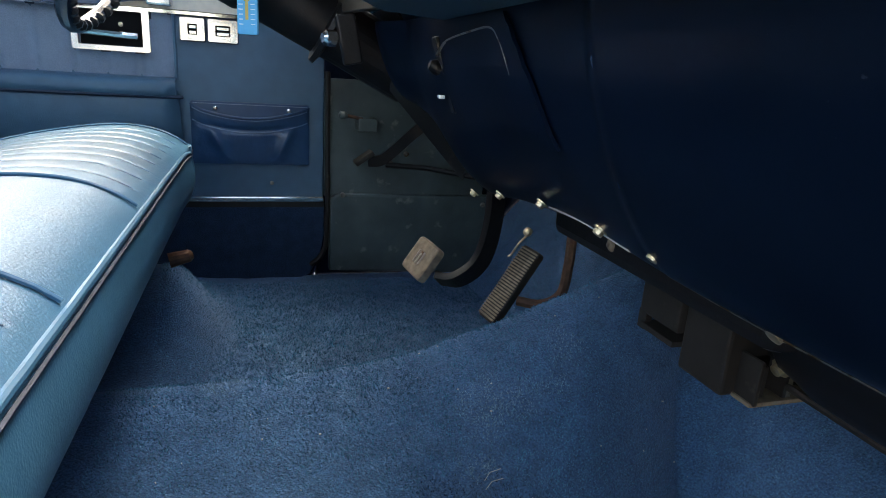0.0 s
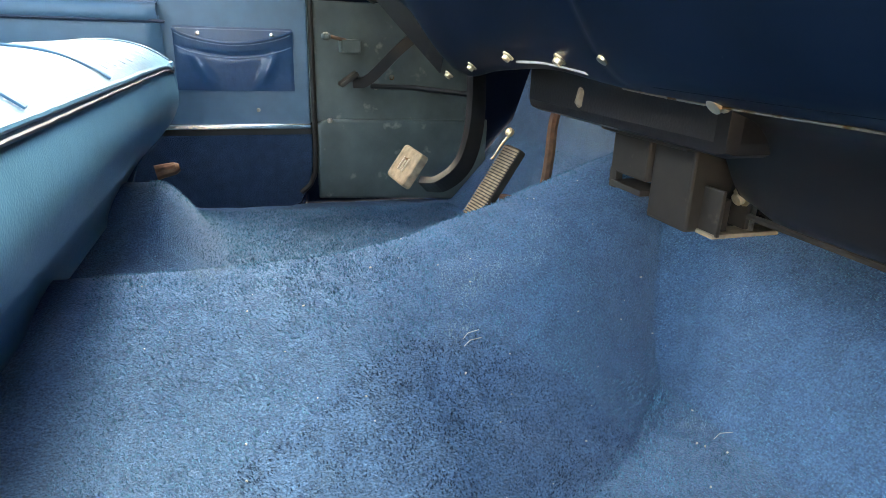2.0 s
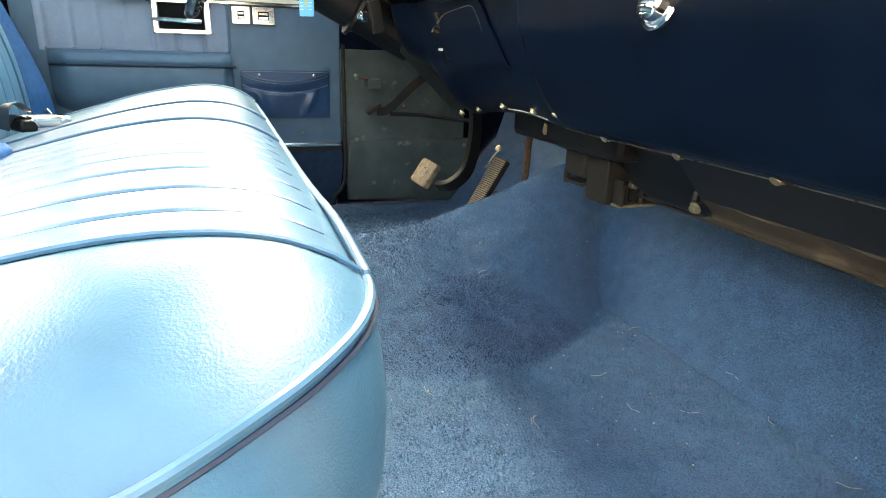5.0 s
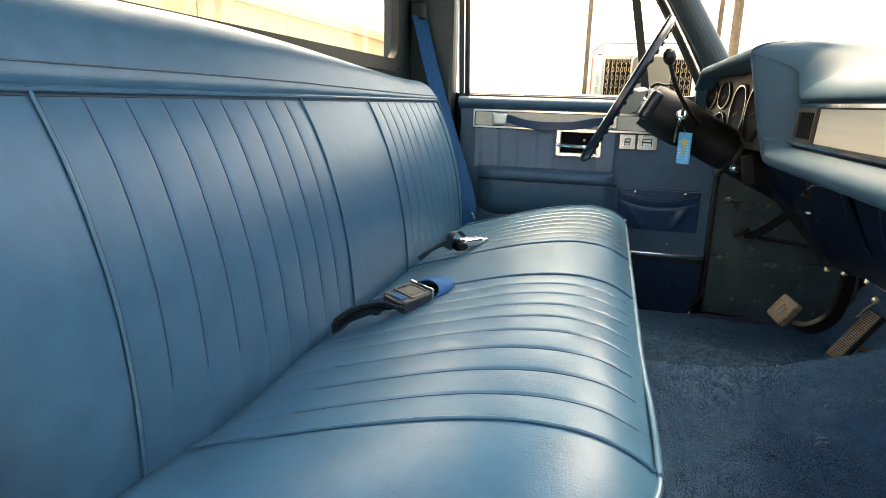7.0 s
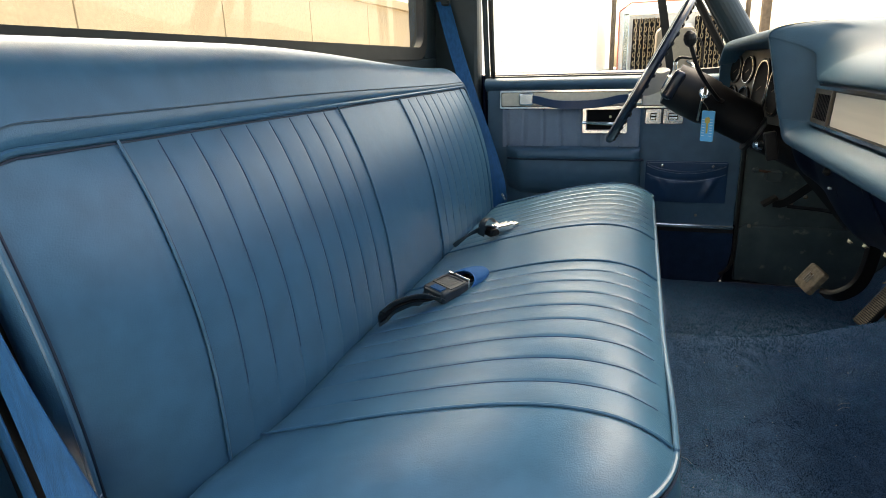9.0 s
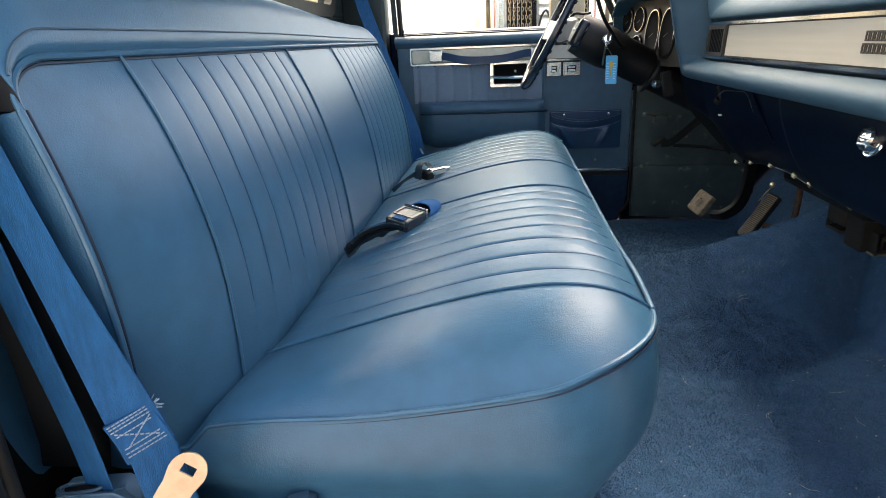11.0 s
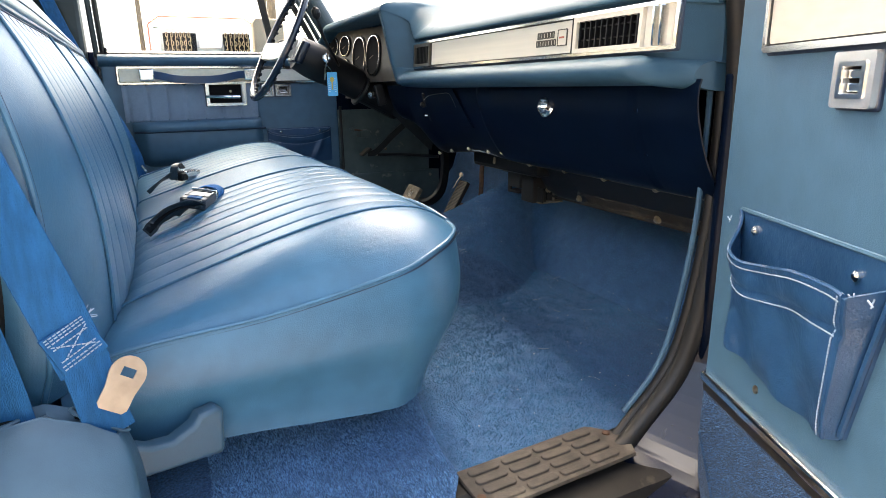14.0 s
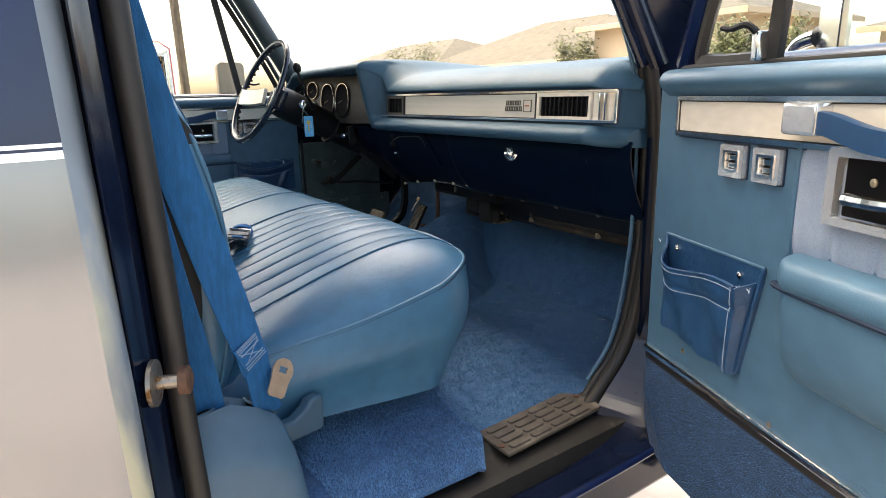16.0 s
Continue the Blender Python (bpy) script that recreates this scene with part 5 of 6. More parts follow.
for k in range(7):
    part("tag_line", moved(box(-0.0125, -0.006, 0.014 - 0.006 * k, 0.0152 - 0.006 * k, 0.003, 0.0034), MT), STRIPE, fob)
    part("tag_line", moved(box(0.006, 0.0125, 0.014 - 0.006 * k, 0.0152 - 0.006 * k, 0.003, 0.0034), MT), STRIPE, fob)
part("tag_loop", tube([(0.108, 0.364, 0.551), (0.102, 0.362, 0.562), (0.094, 0.362, 0.572)], 0.001, 5), CHROME, keys)

# ---------- under the dashboard ----------
brake = thing("brake_pedal", (0.39, 0.51, 0.17), "worn rubber brake pedal on a black curved arm", "pedal")
MB = axes((0.377, 0.418, 0.154), (0.20, -0.97, -0.12), (0.55, 0.05, 0.84))
bp = part("pad", slab(rounded(-0.034, 0.034, -0.031, 0.031, 0.008), MB, 0.014, 0.004), PEDAL, brake, "worn grey rubber pad")
for k in range(3):
    part("tread", moved(box(-0.010 + 0.008 * k, -0.006 + 0.008 * k, -0.012, 0.012, 0.0135, 0.016, 0.001), MB), STEEL, bp)
part("arm", strap([(0.392, 0.386, 0.134), (0.416, 0.362, 0.140), (0.446, 0.348, 0.172), (0.460, 0.344, 0.228), (0.462, 0.346, 0.30), (0.455, 0.352, 0.40)], 0.032, 0.012, (0.6, 0.3, -0.5), 30), BLACK, brake, "black steel arm")
gas = thing("accelerator_pedal", (0.46, 0.31, 0.10), "ribbed tan rubber accelerator pedal on a rusty rod", "pedal")
MG = axes((0.484, 0.298, 0.148), (0.22, -0.96, -0.08), (0.545, 0.02, 0.835))
gp = part("pad", slab(rounded(-0.021, 0.021, -0.064, 0.064, 0.006), MG, 0.012, 0.003), BOXMAT, gas, "ribbed tan rubber pad")
for k in range(26):
    for a, b in ((-0.019, -0.0072), (-0.0062, 0.0062), (0.0072, 0.019)):
        part("rib", moved(box(a, b, -0.060 + 0.0047 * k, -0.0573 + 0.0047 * k, 0.0115, 0.0140), MG), PEDAL, gp)
part("rod", tube([(0.484, 0.277, 0.133), (0.512, 0.254, 0.135), (0.534, 0.240, 0.155), (0.540, 0.238, 0.20), (0.550, 0.252, 0.255), (0.575, 0.262, 0.32)], 0.0075, 8, 30), RUST, gas, "rusty bent rod")
solo("carpet_clip", joined(turned([(0, 0.007), (0.006, 0.007), (0.008, 0.003)], (0.520, 0.338, 0.222), (-0.7, -0.3, 0.5), 10), tube([(0.517, 0.338, 0.217), (0.507, 0.345, 0.201), (0.499, 0.350, 0.183), (0.495, 0.353, 0.179)], 0.0018, 6, 12)), BRASS, "small brass clip with a bent wire on the carpet", "clip")

park = thing("parking_brake", (0.30, 0.72, 0.28), "black parking brake pedal on its side bracket", "pedal")
part("arm", strap([(0.335, 0.745, 0.268), (0.36, 0.735, 0.272), (0.39, 0.72, 0.30), (0.42, 0.70, 0.335), (0.46, 0.69, 0.37)], 0.022, 0.012, (0.3, 0, -0.9), 20), BLACK, park)
part("pad", moved(box(-0.022, 0.022, -0.020, 0.020, -0.004, 0.006, 0.003), Matrix.Translation((0.325, 0.742, 0.274)) @ Matrix.Rotation(radians(-35), 4, "Y")), BOXMAT, park)
part("rod", tube([(0.37, 0.735, 0.262), (0.45, 0.70, 0.262), (0.56, 0.60, 0.255)], 0.0055, 8), BLACK, park)
release = thing("hood_release", (0.283, 0.775, 0.357), "small hood release knob on a bracket", "handle")
part("knob", turned([(0, 0.004), (0.004, 0.008), (0.012, 0.0085), (0.018, 0.004)], (0.275, 0.767, 0.357), (1, 0, 0), 12), KICK, release)
part("rod", tube([(0.29, 0.767, 0.357), (0.325, 0.77, 0.350)], 0.0035, 8), RUST, release)
part("bracket", box(0.315, 0.355, 0.765, 0.815, 0.325, 0.352, 0.003), KICK, release)

module = thing("control_module", (0.50, -0.04, 0.26), "dusty black plastic module under the dashboard", "box")
part("body", joined(box(0.478, 0.575, -0.095, -0.038, 0.226, 0.300, 0.003), box(0.472, 0.575, -0.038, 0.022, 0.258, 0.300, 0.003), box(0.472, 0.480, 0.010, 0.022, 0.242, 0.262, 0.001)), BOXMAT, module)
part("flange", box(0.464, 0.58, -0.100, 0.036, 0.298, 0.306, 0.002), BOXMAT, module)
part("lug", box(0.470, 0.500, -0.036, 0.016, 0.244, 0.250, 0.001), BOXMAT, module)
for xs in (0.492, 0.520, 0.552):
    part("end_fin", box(xs, xs + 0.004, -0.118, -0.094, 0.228 + 0.2 * (xs - 0.492), 0.268, 0.001), BOXMAT, module)
part("end_floor", box(0.490, 0.560, -0.116, -0.094, 0.226, 0.230, 0.001), PEDAL, module, "dusty tray")
part("socket", box(0.505, 0.56, -0.0985, -0.094, 0.232, 0.262, 0.001), DARKHOLE, module)
part("rib", box(0.53, 0.536, -0.112, -0.094, 0.228, 0.266, 0.001), STEEL, module)
part("rib", box(0.505, 0.511, -0.108, -0.094, 0.228, 0.258, 0.001), BOXMAT, module)
part("duct_neck", box(0.43, 0.62, -0.18, 0.15, 0.306, 0.40, 0.012), BLACK, module, "black duct above")
part("white_plug", turned([(-0.006, 0.005), (0, 0.010), (0.014, 0.009), (0.018, 0.004)], (0.438, 0.022, 0.336), (-0.2, 0.2, -1), 14), PEDAL, module, "pale dusty plug")

module.location += Vector((0.008, -0.040, -0.020))

duct = thing("heater_duct", (0.45, -0.5, 0.28), "long black heater duct bolted under the dashboard", "duct")
dl = soft_line([(0.405, 0.350), (0.430, 0.338), (0.452, 0.310), (0.468, 0.280), (0.482, 0.262), (0.52, 0.255), (0.62, 0.28)], 26)
part("shell", thick(grid(40, 26, lambda u, v: (dl[round(v * 25)].x - 0.045 * u, -0.170 - 0.655 * u, dl[round(v * 25)].z + 0.012 * u + 0.012 * ease(0.06, 0.0, u) * ease(0.3, 0.8, v))), 0.003), DUCT, duct, angle=50)
part("rim_edge", tube([Vector((dl[18].x - 0.045 * u - 0.004, -0.170 - 0.655 * u, dl[18].z + 0.012 * u - 0.003)) for u in (k / 20 for k in range(21))], 0.003, 6), BOXMAT, duct, "dusty lower rim")
part("joint_plate", thick(grid(8, 26, lambda u, v: (dl[round(v * 25)].x - 0.013 - 0.012 * u - 0.003, -0.345 - 0.17 * u, dl[round(v * 25)].z + 0.008)), 0.004), DUCT, duct, "black metal joint plate")
part("end_flange", tube([Vector((dl[k].x - 0.002, -0.172, dl[k].z + 0.010)) for k in range(26)], 0.004, 6), BOXMAT, duct)
part("dust_pan", thick(grid(30, 12, lambda u, v: (0.420 + 0.032 * math.sin(math.pi * 0.5 * v) - 0.036 * u, -0.362 - 0.458 * u - 0.012 * (1 - v), 0.300 - 0.032 * v + 0.010 * u + 0.002 * math.sin(22 * u))), 0.003), PAN, duct, "brown dusty metal pan", angle=50)
part("pan_back", thick(grid(20, 6, lambda u, v: (0.372 + 0.050 * v - 0.036 * u, -0.372 - 0.448 * u, 0.356 - 0.056 * v + 0.010 * u)), 0.003), DUCT, duct, "black metal above the pan", angle=50)
part("pan_lip", tube([(0.452 - 0.036 * u, -0.350 - 0.470 * u, 0.268 + 0.010 * u) for u in (k / 16 for k in range(17))], 0.0035, 6), PAN, duct)
for yb, xx, zz in ((-0.336, 0.447, 0.278), (-0.168, 0.478, 0.272), (-0.62, 0.41, 0.285)):
    part("bolt", turned([(0, 0.0085), (0.002, 0.0085), (0.0025, 0.0056), (0.007, 0.0052), (0.008, 0.0026)], (xx, yb, zz), (-0.85, 0, -0.4), 12), BRASS, duct)
part("bolt_tab", tube([(0.446, -0.336, 0.284), (0.452, -0.330, 0.30), (0.448, -0.322, 0.312)], 0.006, 8, 8), DUCT, duct)

duct.location += Vector((0.040, 0.008, -0.028))

# ---------- passenger door opening ----------
sill = thing("door_sill", (0.13, -0.75, -0.05), "dusty black ribbed sill plate in the passenger doorway", "sill plate")
MSP = axes((0.066, -0.806, -0.040), (1, 0.06, 0), (-0.06, 1, 0.0))
plate = part("sill_plate", slab([(-0.135, -0.050), (0.135, -0.050), (0.152, -0.020), (0.148, 0.012), (0.118, 0.046), (-0.128, 0.046)], MSP, 0.006, 0.002), DUST, sill, "dusty brown plate")
for i in range(4):
    for j in range(4):
        x0 = -0.116 + 0.0585 * i
        part("tread_bar", slab(rounded(x0, x0 + 0.052, -0.0425 + 0.0215 * j, -0.0275 + 0.0215 * j, 0.006, 4), MSP @ Matrix.Translation((0, 0, 0.0055)), 0.0042, 0.0018, 2), DUST, plate)
for a, b in ((-0.126, -0.022), (0.132, 0.012)):
    part("screw", moved(turned([(0, 0.0065), (0.002, 0.0065), (0.003, 0.003)], (0, 0, 0), (0, 0, 1), 12), MSP @ Matrix.Translation((a, b, 0.006))), RUST, plate, "rusty screw")
structure("trim_threshold", grid(60, 16, lambda u, v: (-0.40 + 0.735 * u, -0.700 - 0.205 * v, -0.046 - 0.010 * ease(0.55, 0.62, v) + 0.006 * math.exp(-((v - 0.50) / 0.05) ** 2) - 0.05 * ease(0.92, 1.0, v) + 0.0012 * noise.noise((u * 30, v * 9, 0)))), BOXMAT, "dusty dark threshold under the doorway")
structure("trim_rocker", box(-0.62, 0.42, -0.962, -0.900, -0.18, -0.086, 0.012), JAMB, "dark painted rocker panel under the doorway")
structure("trim_rocker_edge", tube([(-0.60, -0.965, -0.088), (0.20, -0.965, -0.088), (0.30, -0.95, -0.07), (0.38, -0.93, -0.02)], 0.008, 8, 30), BODY_BLUE, "blue painted outer rocker edge")
structure("wall_rocker_left", box(-0.62, 0.42, 0.82, 0.92, -0.16, -0.03, 0.012), JAMB, "dark painted rocker panel on the driver side")

JL = [(0.19, -0.80, 1.0), (0.272, -0.81, 0.80), (0.325, -0.82, 0.68), (0.355, -0.82, 0.55), (0.364, -0.815, 0.40), (0.360, -0.81, 0.25), (0.324, -0.805, 0.08), (0.252, -0.80, -0.012), (0.17, -0.81, -0.056), (0.0, -0.83, -0.078), (-0.42, -0.83, -0.078), (-0.555, -0.84, -0.05), (-0.594, -0.86, 0.03), (-0.604, -0.86, 0.20), (-0.606, -0.86, 0.40), (-0.612, -0.85, 0.75), (-0.610, -0.82, 1.02)]
seal = thing("door_seal", (0.0, -0.83, -0.06), "dusty black rubber weatherstrip round the doorway", "weatherstrip")
jl = catmull(JL, 150)
part("bulb", tube([p + Vector((0.0, -0.010, 0)) for p in jl], 0.0145, 22), RUBBER, seal)
part("lip", tube([p + Vector((0.0, 0.012, 0.0)) for p in jl], 0.009, 16), RUBBER, seal)
# hinge pillar face with its painted flange
structure("pillar_hinge_right", grid(60, 8, lambda u, v: (lambda p: (p.x + 0.004 + 0.075 * v, -0.815 - (0.085 + 0.06 * ease(0.2, -0.03, p.z)) * v, p.z - 0.02 * v * ease(0.1, -0.03, p.z)))(jl[round(u * 84)])), JAMB, "dark painted hinge pillar face")
structure("trim_pinch_right", tube([p + Vector((-0.014, 0.022, 0.0)) for p in jl[:66]], 0.0045, 8), PANEL, "blue vinyl edge of the pinch weld")
structure("wall_kick_right", box(0.34, 0.80, -0.835, -0.825, -0.06, 0.52, 0.004), NAVY, "dark blue kick panel on the passenger side")
# lock pillar, striker and the outer cab corner
JA, JB = Vector((-0.592, -0.948, 0)), Vector((-0.546, -0.846, 0))


def pillar_lean(z):
    """The lock pillar leans back as it rises."""
    return -0.066 - 0.010 * max(0, z - 0.12)


def jamb_at(u, z, lift=0.0):
    """A place on the slanting jamb face; u from the outer edge in."""
    p = JA.lerp(JB, u) + Vector((0.911, -0.411, 0)) * lift
    return Vector((p.x + pillar_lean(z), p.y + 0.10 * max(0, z - 0.585) * 0.5, z))


structure("pillar_lock_right", joined(grid(3, 40, lambda u, v: Vector((-0.558 - 0.15 * u, -0.846 + 0.046 * (u > 0) * (1 - u), -0.10 + 1.2 * v)) + Vector((pillar_lean(-0.10 + 1.2 * v), 0, 0))), box(-0.78, -0.640, -0.846, -0.80, -0.10, 1.10, 0.008), grid(14, 40, lambda u, v: jamb_at(u, -0.12 + 1.24 * v, 0.006 * math.exp(-((u - 0.42) / 0.07) ** 2) - 0.004 * math.exp(-((u - 0.12) / 0.06) ** 2)))), JAMB, "dark painted lock pillar with a pressed ridge")
structure("pillar_lock_left", joined(box(-0.70, -0.545, 0.850, 0.91, -0.10, 1.12, 0.015)), GREYTRIM, "blue painted lock pillar")
corner_pts = catmull([(-0.592, -0.945, 0), (-0.594, -0.953, 0), (-0.603, -0.963, 0), (-0.625, -0.970, 0), (-0.66, -0.972, 0), (-0.76, -0.975, 0), (-1.2, -0.98, 0)], 44)
BODY = [(-0.16, 0.014), (0.0, 0.005), (0.20, 0.0), (0.30, 0.0), (0.36, 0.004), (0.46, 0.014), (0.585, 0.027), (0.80, 0.045), (1.12, 0.10)]


def corner_strip(i0, i1, z0, z1, out=0.0):
    n = i1 - i0 + 1

    def at(u, v):
        p = corner_pts[i0 + round(u * (n - 1))]
        z = z0 + (z1 - z0) * v
        lean = np.interp(z, [a for a, _ in BODY], [b for _, b in BODY])
        return p.x - out * 0.3 + pillar_lean(z), p.y + float(lean) - out, z
    return grid(n, 60, at)


cab_corner = thing("wall_cab_corner", (-0.7, -0.96, 0.3), "two-tone blue and silver outer cab corner with a worn edge", "car body", kind="structure")
part("jamb_return", corner_strip(0, 6, -0.14, 1.10), JAMB, cab_corner, "dark blue painted return")
part("worn_edge", corner_strip(6, 19, -0.14, 1.10), PRIMER, cab_corner, "edge with worn paint over yellow primer")
part("upper_paint", corner_strip(19, 43, 0.585, 1.10), BODY_BLUE, cab_corner, "glossy dark blue paint")
part("lower_paint", corner_strip(19, 43, -0.14, 0.570), BODY_SILVER, cab_corner, "glossy silver paint")
part("pinstripe", corner_strip(19, 43, 0.570, 0.578, 0.0008), STRIPE, cab_corner, "white pinstripe")
part("pinstripe", corner_strip(19, 43, 0.581, 0.585, 0.0008), STRIPE, cab_corner)
part("stripe_gap", corner_strip(19, 43, 0.578, 0.581), BODY_BLUE, cab_corner)
striker = thing("door_striker", (-0.56, -0.90, 0.31), "rusty steel striker bolt on the lock pillar", "striker")
SP, SN = jamb_at(0.33, 0.312, 0.005), Vector((0.911, -0.411, 0))
part("washer", turned([(0, 0.027), (0.005, 0.027), (0.006, 0.018)], SP, SN, 18), STEEL, striker)
part("pin", turned([(0, 0.008), (0.030, 0.008)], SP + SN * 0.004, SN, 14), STEEL, striker)
part("head", turned([(0, 0.016), (0.010, 0.016), (0.012, 0.012)], SP + SN * 0.030, SN, 14), RUST, striker, "rusty bolt head")

ARM = [MP @ Vector(p) for p in ((0.072, 0.60, -0.17), (0.068, 0.672, -0.20), (0.077, 0.695, -0.20), (0.095, 0.710, -0.20), (0.128, 0.716, -0.20))]
# ---------- belts ----------
outer = thing("passenger_belt", (-0.47, -0.79, 0.1), "blue seat belt hanging from the lock pillar into a plastic cover", "seat belt")
FLAT = Vector((0.88, 0.36, 0.10))
OUT = Vector((0.34, -0.86, 0.36)).normalized()
part("shoulder_band", strap([(-0.563, -0.822, 0.86), (-0.541, -0.818, 0.75), (-0.510, -0.812, 0.60), (-0.474, -0.804, 0.45), (-0.440, -0.798, 0.32), (-0.424, -0.794, 0.255)], 0.048, 0.002, lambda q: FLAT.lerp(Vector((0.93, -0.20, 0.10)), ease(0.95, 0.55, q))), WEB, outer, "wide blue webbing")
part("lap_band", strap([(-0.575, -0.812, 0.80), (-0.545, -0.80, 0.58), (-0.522, -0.795, 0.42), (-0.500, -0.790, 0.28), (-0.490, -0.788, 0.19)], 0.040, 0.002, Vector((0.90, -0.30, 0.12))), WEB, outer, "second run of webbing")
pc0 = Vector((-0.430, -0.797, 0.282))
down = Vector((0.022, 0.004, -0.055)).normalized()
stitch = part("stitched_patch", strap([pc0 - down * 0.021, pc0, pc0 + down * 0.021], 0.046, 0.005, FLAT, 8), WEB, outer, "stitched doubled end")
ac = (FLAT - down * FLAT.dot(down)).normalized()
LINES = [((-1, a), (1, a - 0.10)) for a in (-0.95, -0.80, -0.62, 0.70, 0.90)] + [((-0.9, -0.5), (0.8, 0.55)), ((0.9, -0.6), (-0.8, 0.5)), ((-0.9, -0.3), (0.9, -0.4)), ((-0.92, 0.45), (0.92, 0.35))]
for (a0, d0), (a1, d1) in LINES:
    p0, p1 = (pc0 + ac * 0.020 * a + down * 0.019 * d + OUT * 0.0034 for a, d in ((a0, d0), (a1, d1)))
    part("stitch_line", joined(*[tube([p0.lerp(p1, k / 9), p0.lerp(p1, (k + 0.75) / 9)], 0.0008, 4) for k in range(9)]), PALE, stitch)
for k in range(7):
    q = pc0 + ac * (0.0235 + 0.0015 * (k % 2)) - down * (0.021 - 0.001 * k) + OUT * 0.001
    part("frayed_thread", tube([q, q + ac * 0.007 + OUT * 0.003 * math.sin(2.3 * k) - down * 0.005 * math.cos(1.7 * k)], 0.0005, 4), PALE, stitch)
MTG = axes((-0.394, -0.803, 0.234), (0.80, 0.10, -0.58), (0.52, 0.36, 0.74))
ring = [2 * math.pi * (i + 0.5) / 28 for i in range(28)]
head = [(0.0180 * math.cos(q), 0.010 + 0.0190 * math.sin(q)) if math.sin(q) > -0.2 else (0.0150 * math.copysign(min(1, 1.4 * abs(math.cos(q))), math.cos(q)), 0.008 - 0.036 * min(1, 1.25 * abs(math.sin(q)))) for q in ring]
hole = [(0.0068 * math.copysign(min(1, 1.4 * abs(math.cos(q))), math.cos(q)), 0.012 + 0.0046 * math.copysign(min(1, 1.4 * abs(math.sin(q))), math.sin(q))) for q in ring]
part("tongue", frame_ring(head, hole, MTG, 0.0025, 0.0006), GOLD, outer, "bright steel tongue")
part("tongue_loop", strap([(-0.424, -0.793, 0.262), (-0.420, -0.793, 0.236), (-0.416, -0.792, 0.205), (-0.410, -0.790, 0.175)], 0.044, 0.004, FLAT, 14), WEB, outer)
SHELL = ((0.0, 1.0, 1.0), (0.50, 0.96, 0.95), (0.74, 0.92, 0.86), (0.80, 0.905, 0.80), (0.86, 0.885, 0.68), (0.93, 0.85, 0.50), (0.97, 0.82, 0.42), (1.0, 0.74, 0.26))


def cover_at(u, v):
    """Moulded cover: a faceted shell with a sloping top, wider at the floor."""
    a = 2 * math.pi * u
    kx, ky = (float(np.interp(v, [r[0] for r in SHELL], [r[i] for r in SHELL])) for i in (1, 2))
    c, s = math.cos(a), math.sin(a)
    c, s = math.copysign(abs(c) ** 0.22, c), math.copysign(abs(s) ** 0.22, s)
    x = -0.468 + 0.086 * kx * c
    top = 0.214 - 0.80 * max(0, x + 0.452) - 0.13 * max(0, -0.475 - x)
    return x, -0.822 + 0.060 * ky * s + 0.034 * v * v, -0.045 + (top + 0.045) * v


cover = part("cover", grid(96, 40, cover_at, close_u=True), COVER, outer, "moulded blue plastic cover", angle=32)
part("cover_top", thick(grid(72, 5, lambda u, v: Vector(cover_at(u, 1.0)).lerp(Vector((-0.466 + 0.055 * math.copysign(abs(math.cos(2 * math.pi * u)) ** 0.6, math.cos(2 * math.pi * u)), -0.788, cover_at(u, 1.0)[2] - 0.006)), v), close_u=True), 0.002), COVER, cover)
for pa, pb in (((-0.532, -0.790, 0.203), (-0.492, -0.788, 0.208)), ((-0.440, -0.786, 0.203), (-0.402, -0.782, 0.172))):
    pa, pb = Vector(pa), Vector(pb)
    n = Vector((0, 1, 0))
    slot = part("slot", tube([pa, pa.lerp(pb, 0.5), pb], 0.0045, 10), DARKHOLE, cover, "belt slot")
    loop = [pa.lerp(pb, 0.5) + (pb - pa) * 0.62 * math.copysign(abs(math.cos(q)) ** 0.6, math.cos(q)) + n * 0.008 * math.sin(q) + Vector((0, 0, 0.003)) for q in (2 * math.pi * i / 28 for i in range(28))]
    part("slot_lip", tube(loop, 0.0022, 6, close=True), COVER, slot)
brk = part("cover_arm", slab([(0.0, 0.0), (0.10, -0.012), (0.105, -0.004), (0.108, 0.045), (0.10, 0.052), (0.078, 0.050), (0.070, 0.040), (0.045, 0.030), (0.02, 0.034), (0.0, 0.045)], axes((-0.405, -0.742, 0.094), (1, 0.36, 0), (0, 0, 1)), 0.020, 0.006, 3), COVER, outer, "plastic arm reaching to the seat")
part("arm_hole", turned([(0, 0.006), (0.001, 0.006)], (-0.3265, -0.7335, 0.124), (0.34, -0.94, 0), 14), DARKHOLE, brk)
part("anchor", turned([(0, 0.022), (0.012, 0.020), (0.014, 0.010)], (-0.56, -0.792, 0.85), (0.3, 1, 0), 14), COVER, outer)

outer.location += Vector((-0.067, -0.010, -0.011))

dbelt = thing("driver_belt", (-0.55, 0.75, 0.2), "blue seat belt hanging on the driver side pillar", "seat belt")
part("anchor", joined(box(-0.680, -0.632, 0.815, 0.850, 0.845, 0.900, 0.008), tube([(-0.676, 0.818, 0.85), (-0.630, 0.818, 0.85)], 0.004, 8)), GREYTRIM, dbelt, "belt guide")
part("band", strap([(-0.652, 0.820, 0.86), (-0.605, 0.800, 0.71), (-0.545, 0.770, 0.55), (-0.480, 0.725, 0.40), (-0.448, 0.700, 0.31), (-0.44, 0.70, 0.22)], 0.046, 0.002, (0.8, 0.55, 0)), WEB, dbelt, "blue webbing")
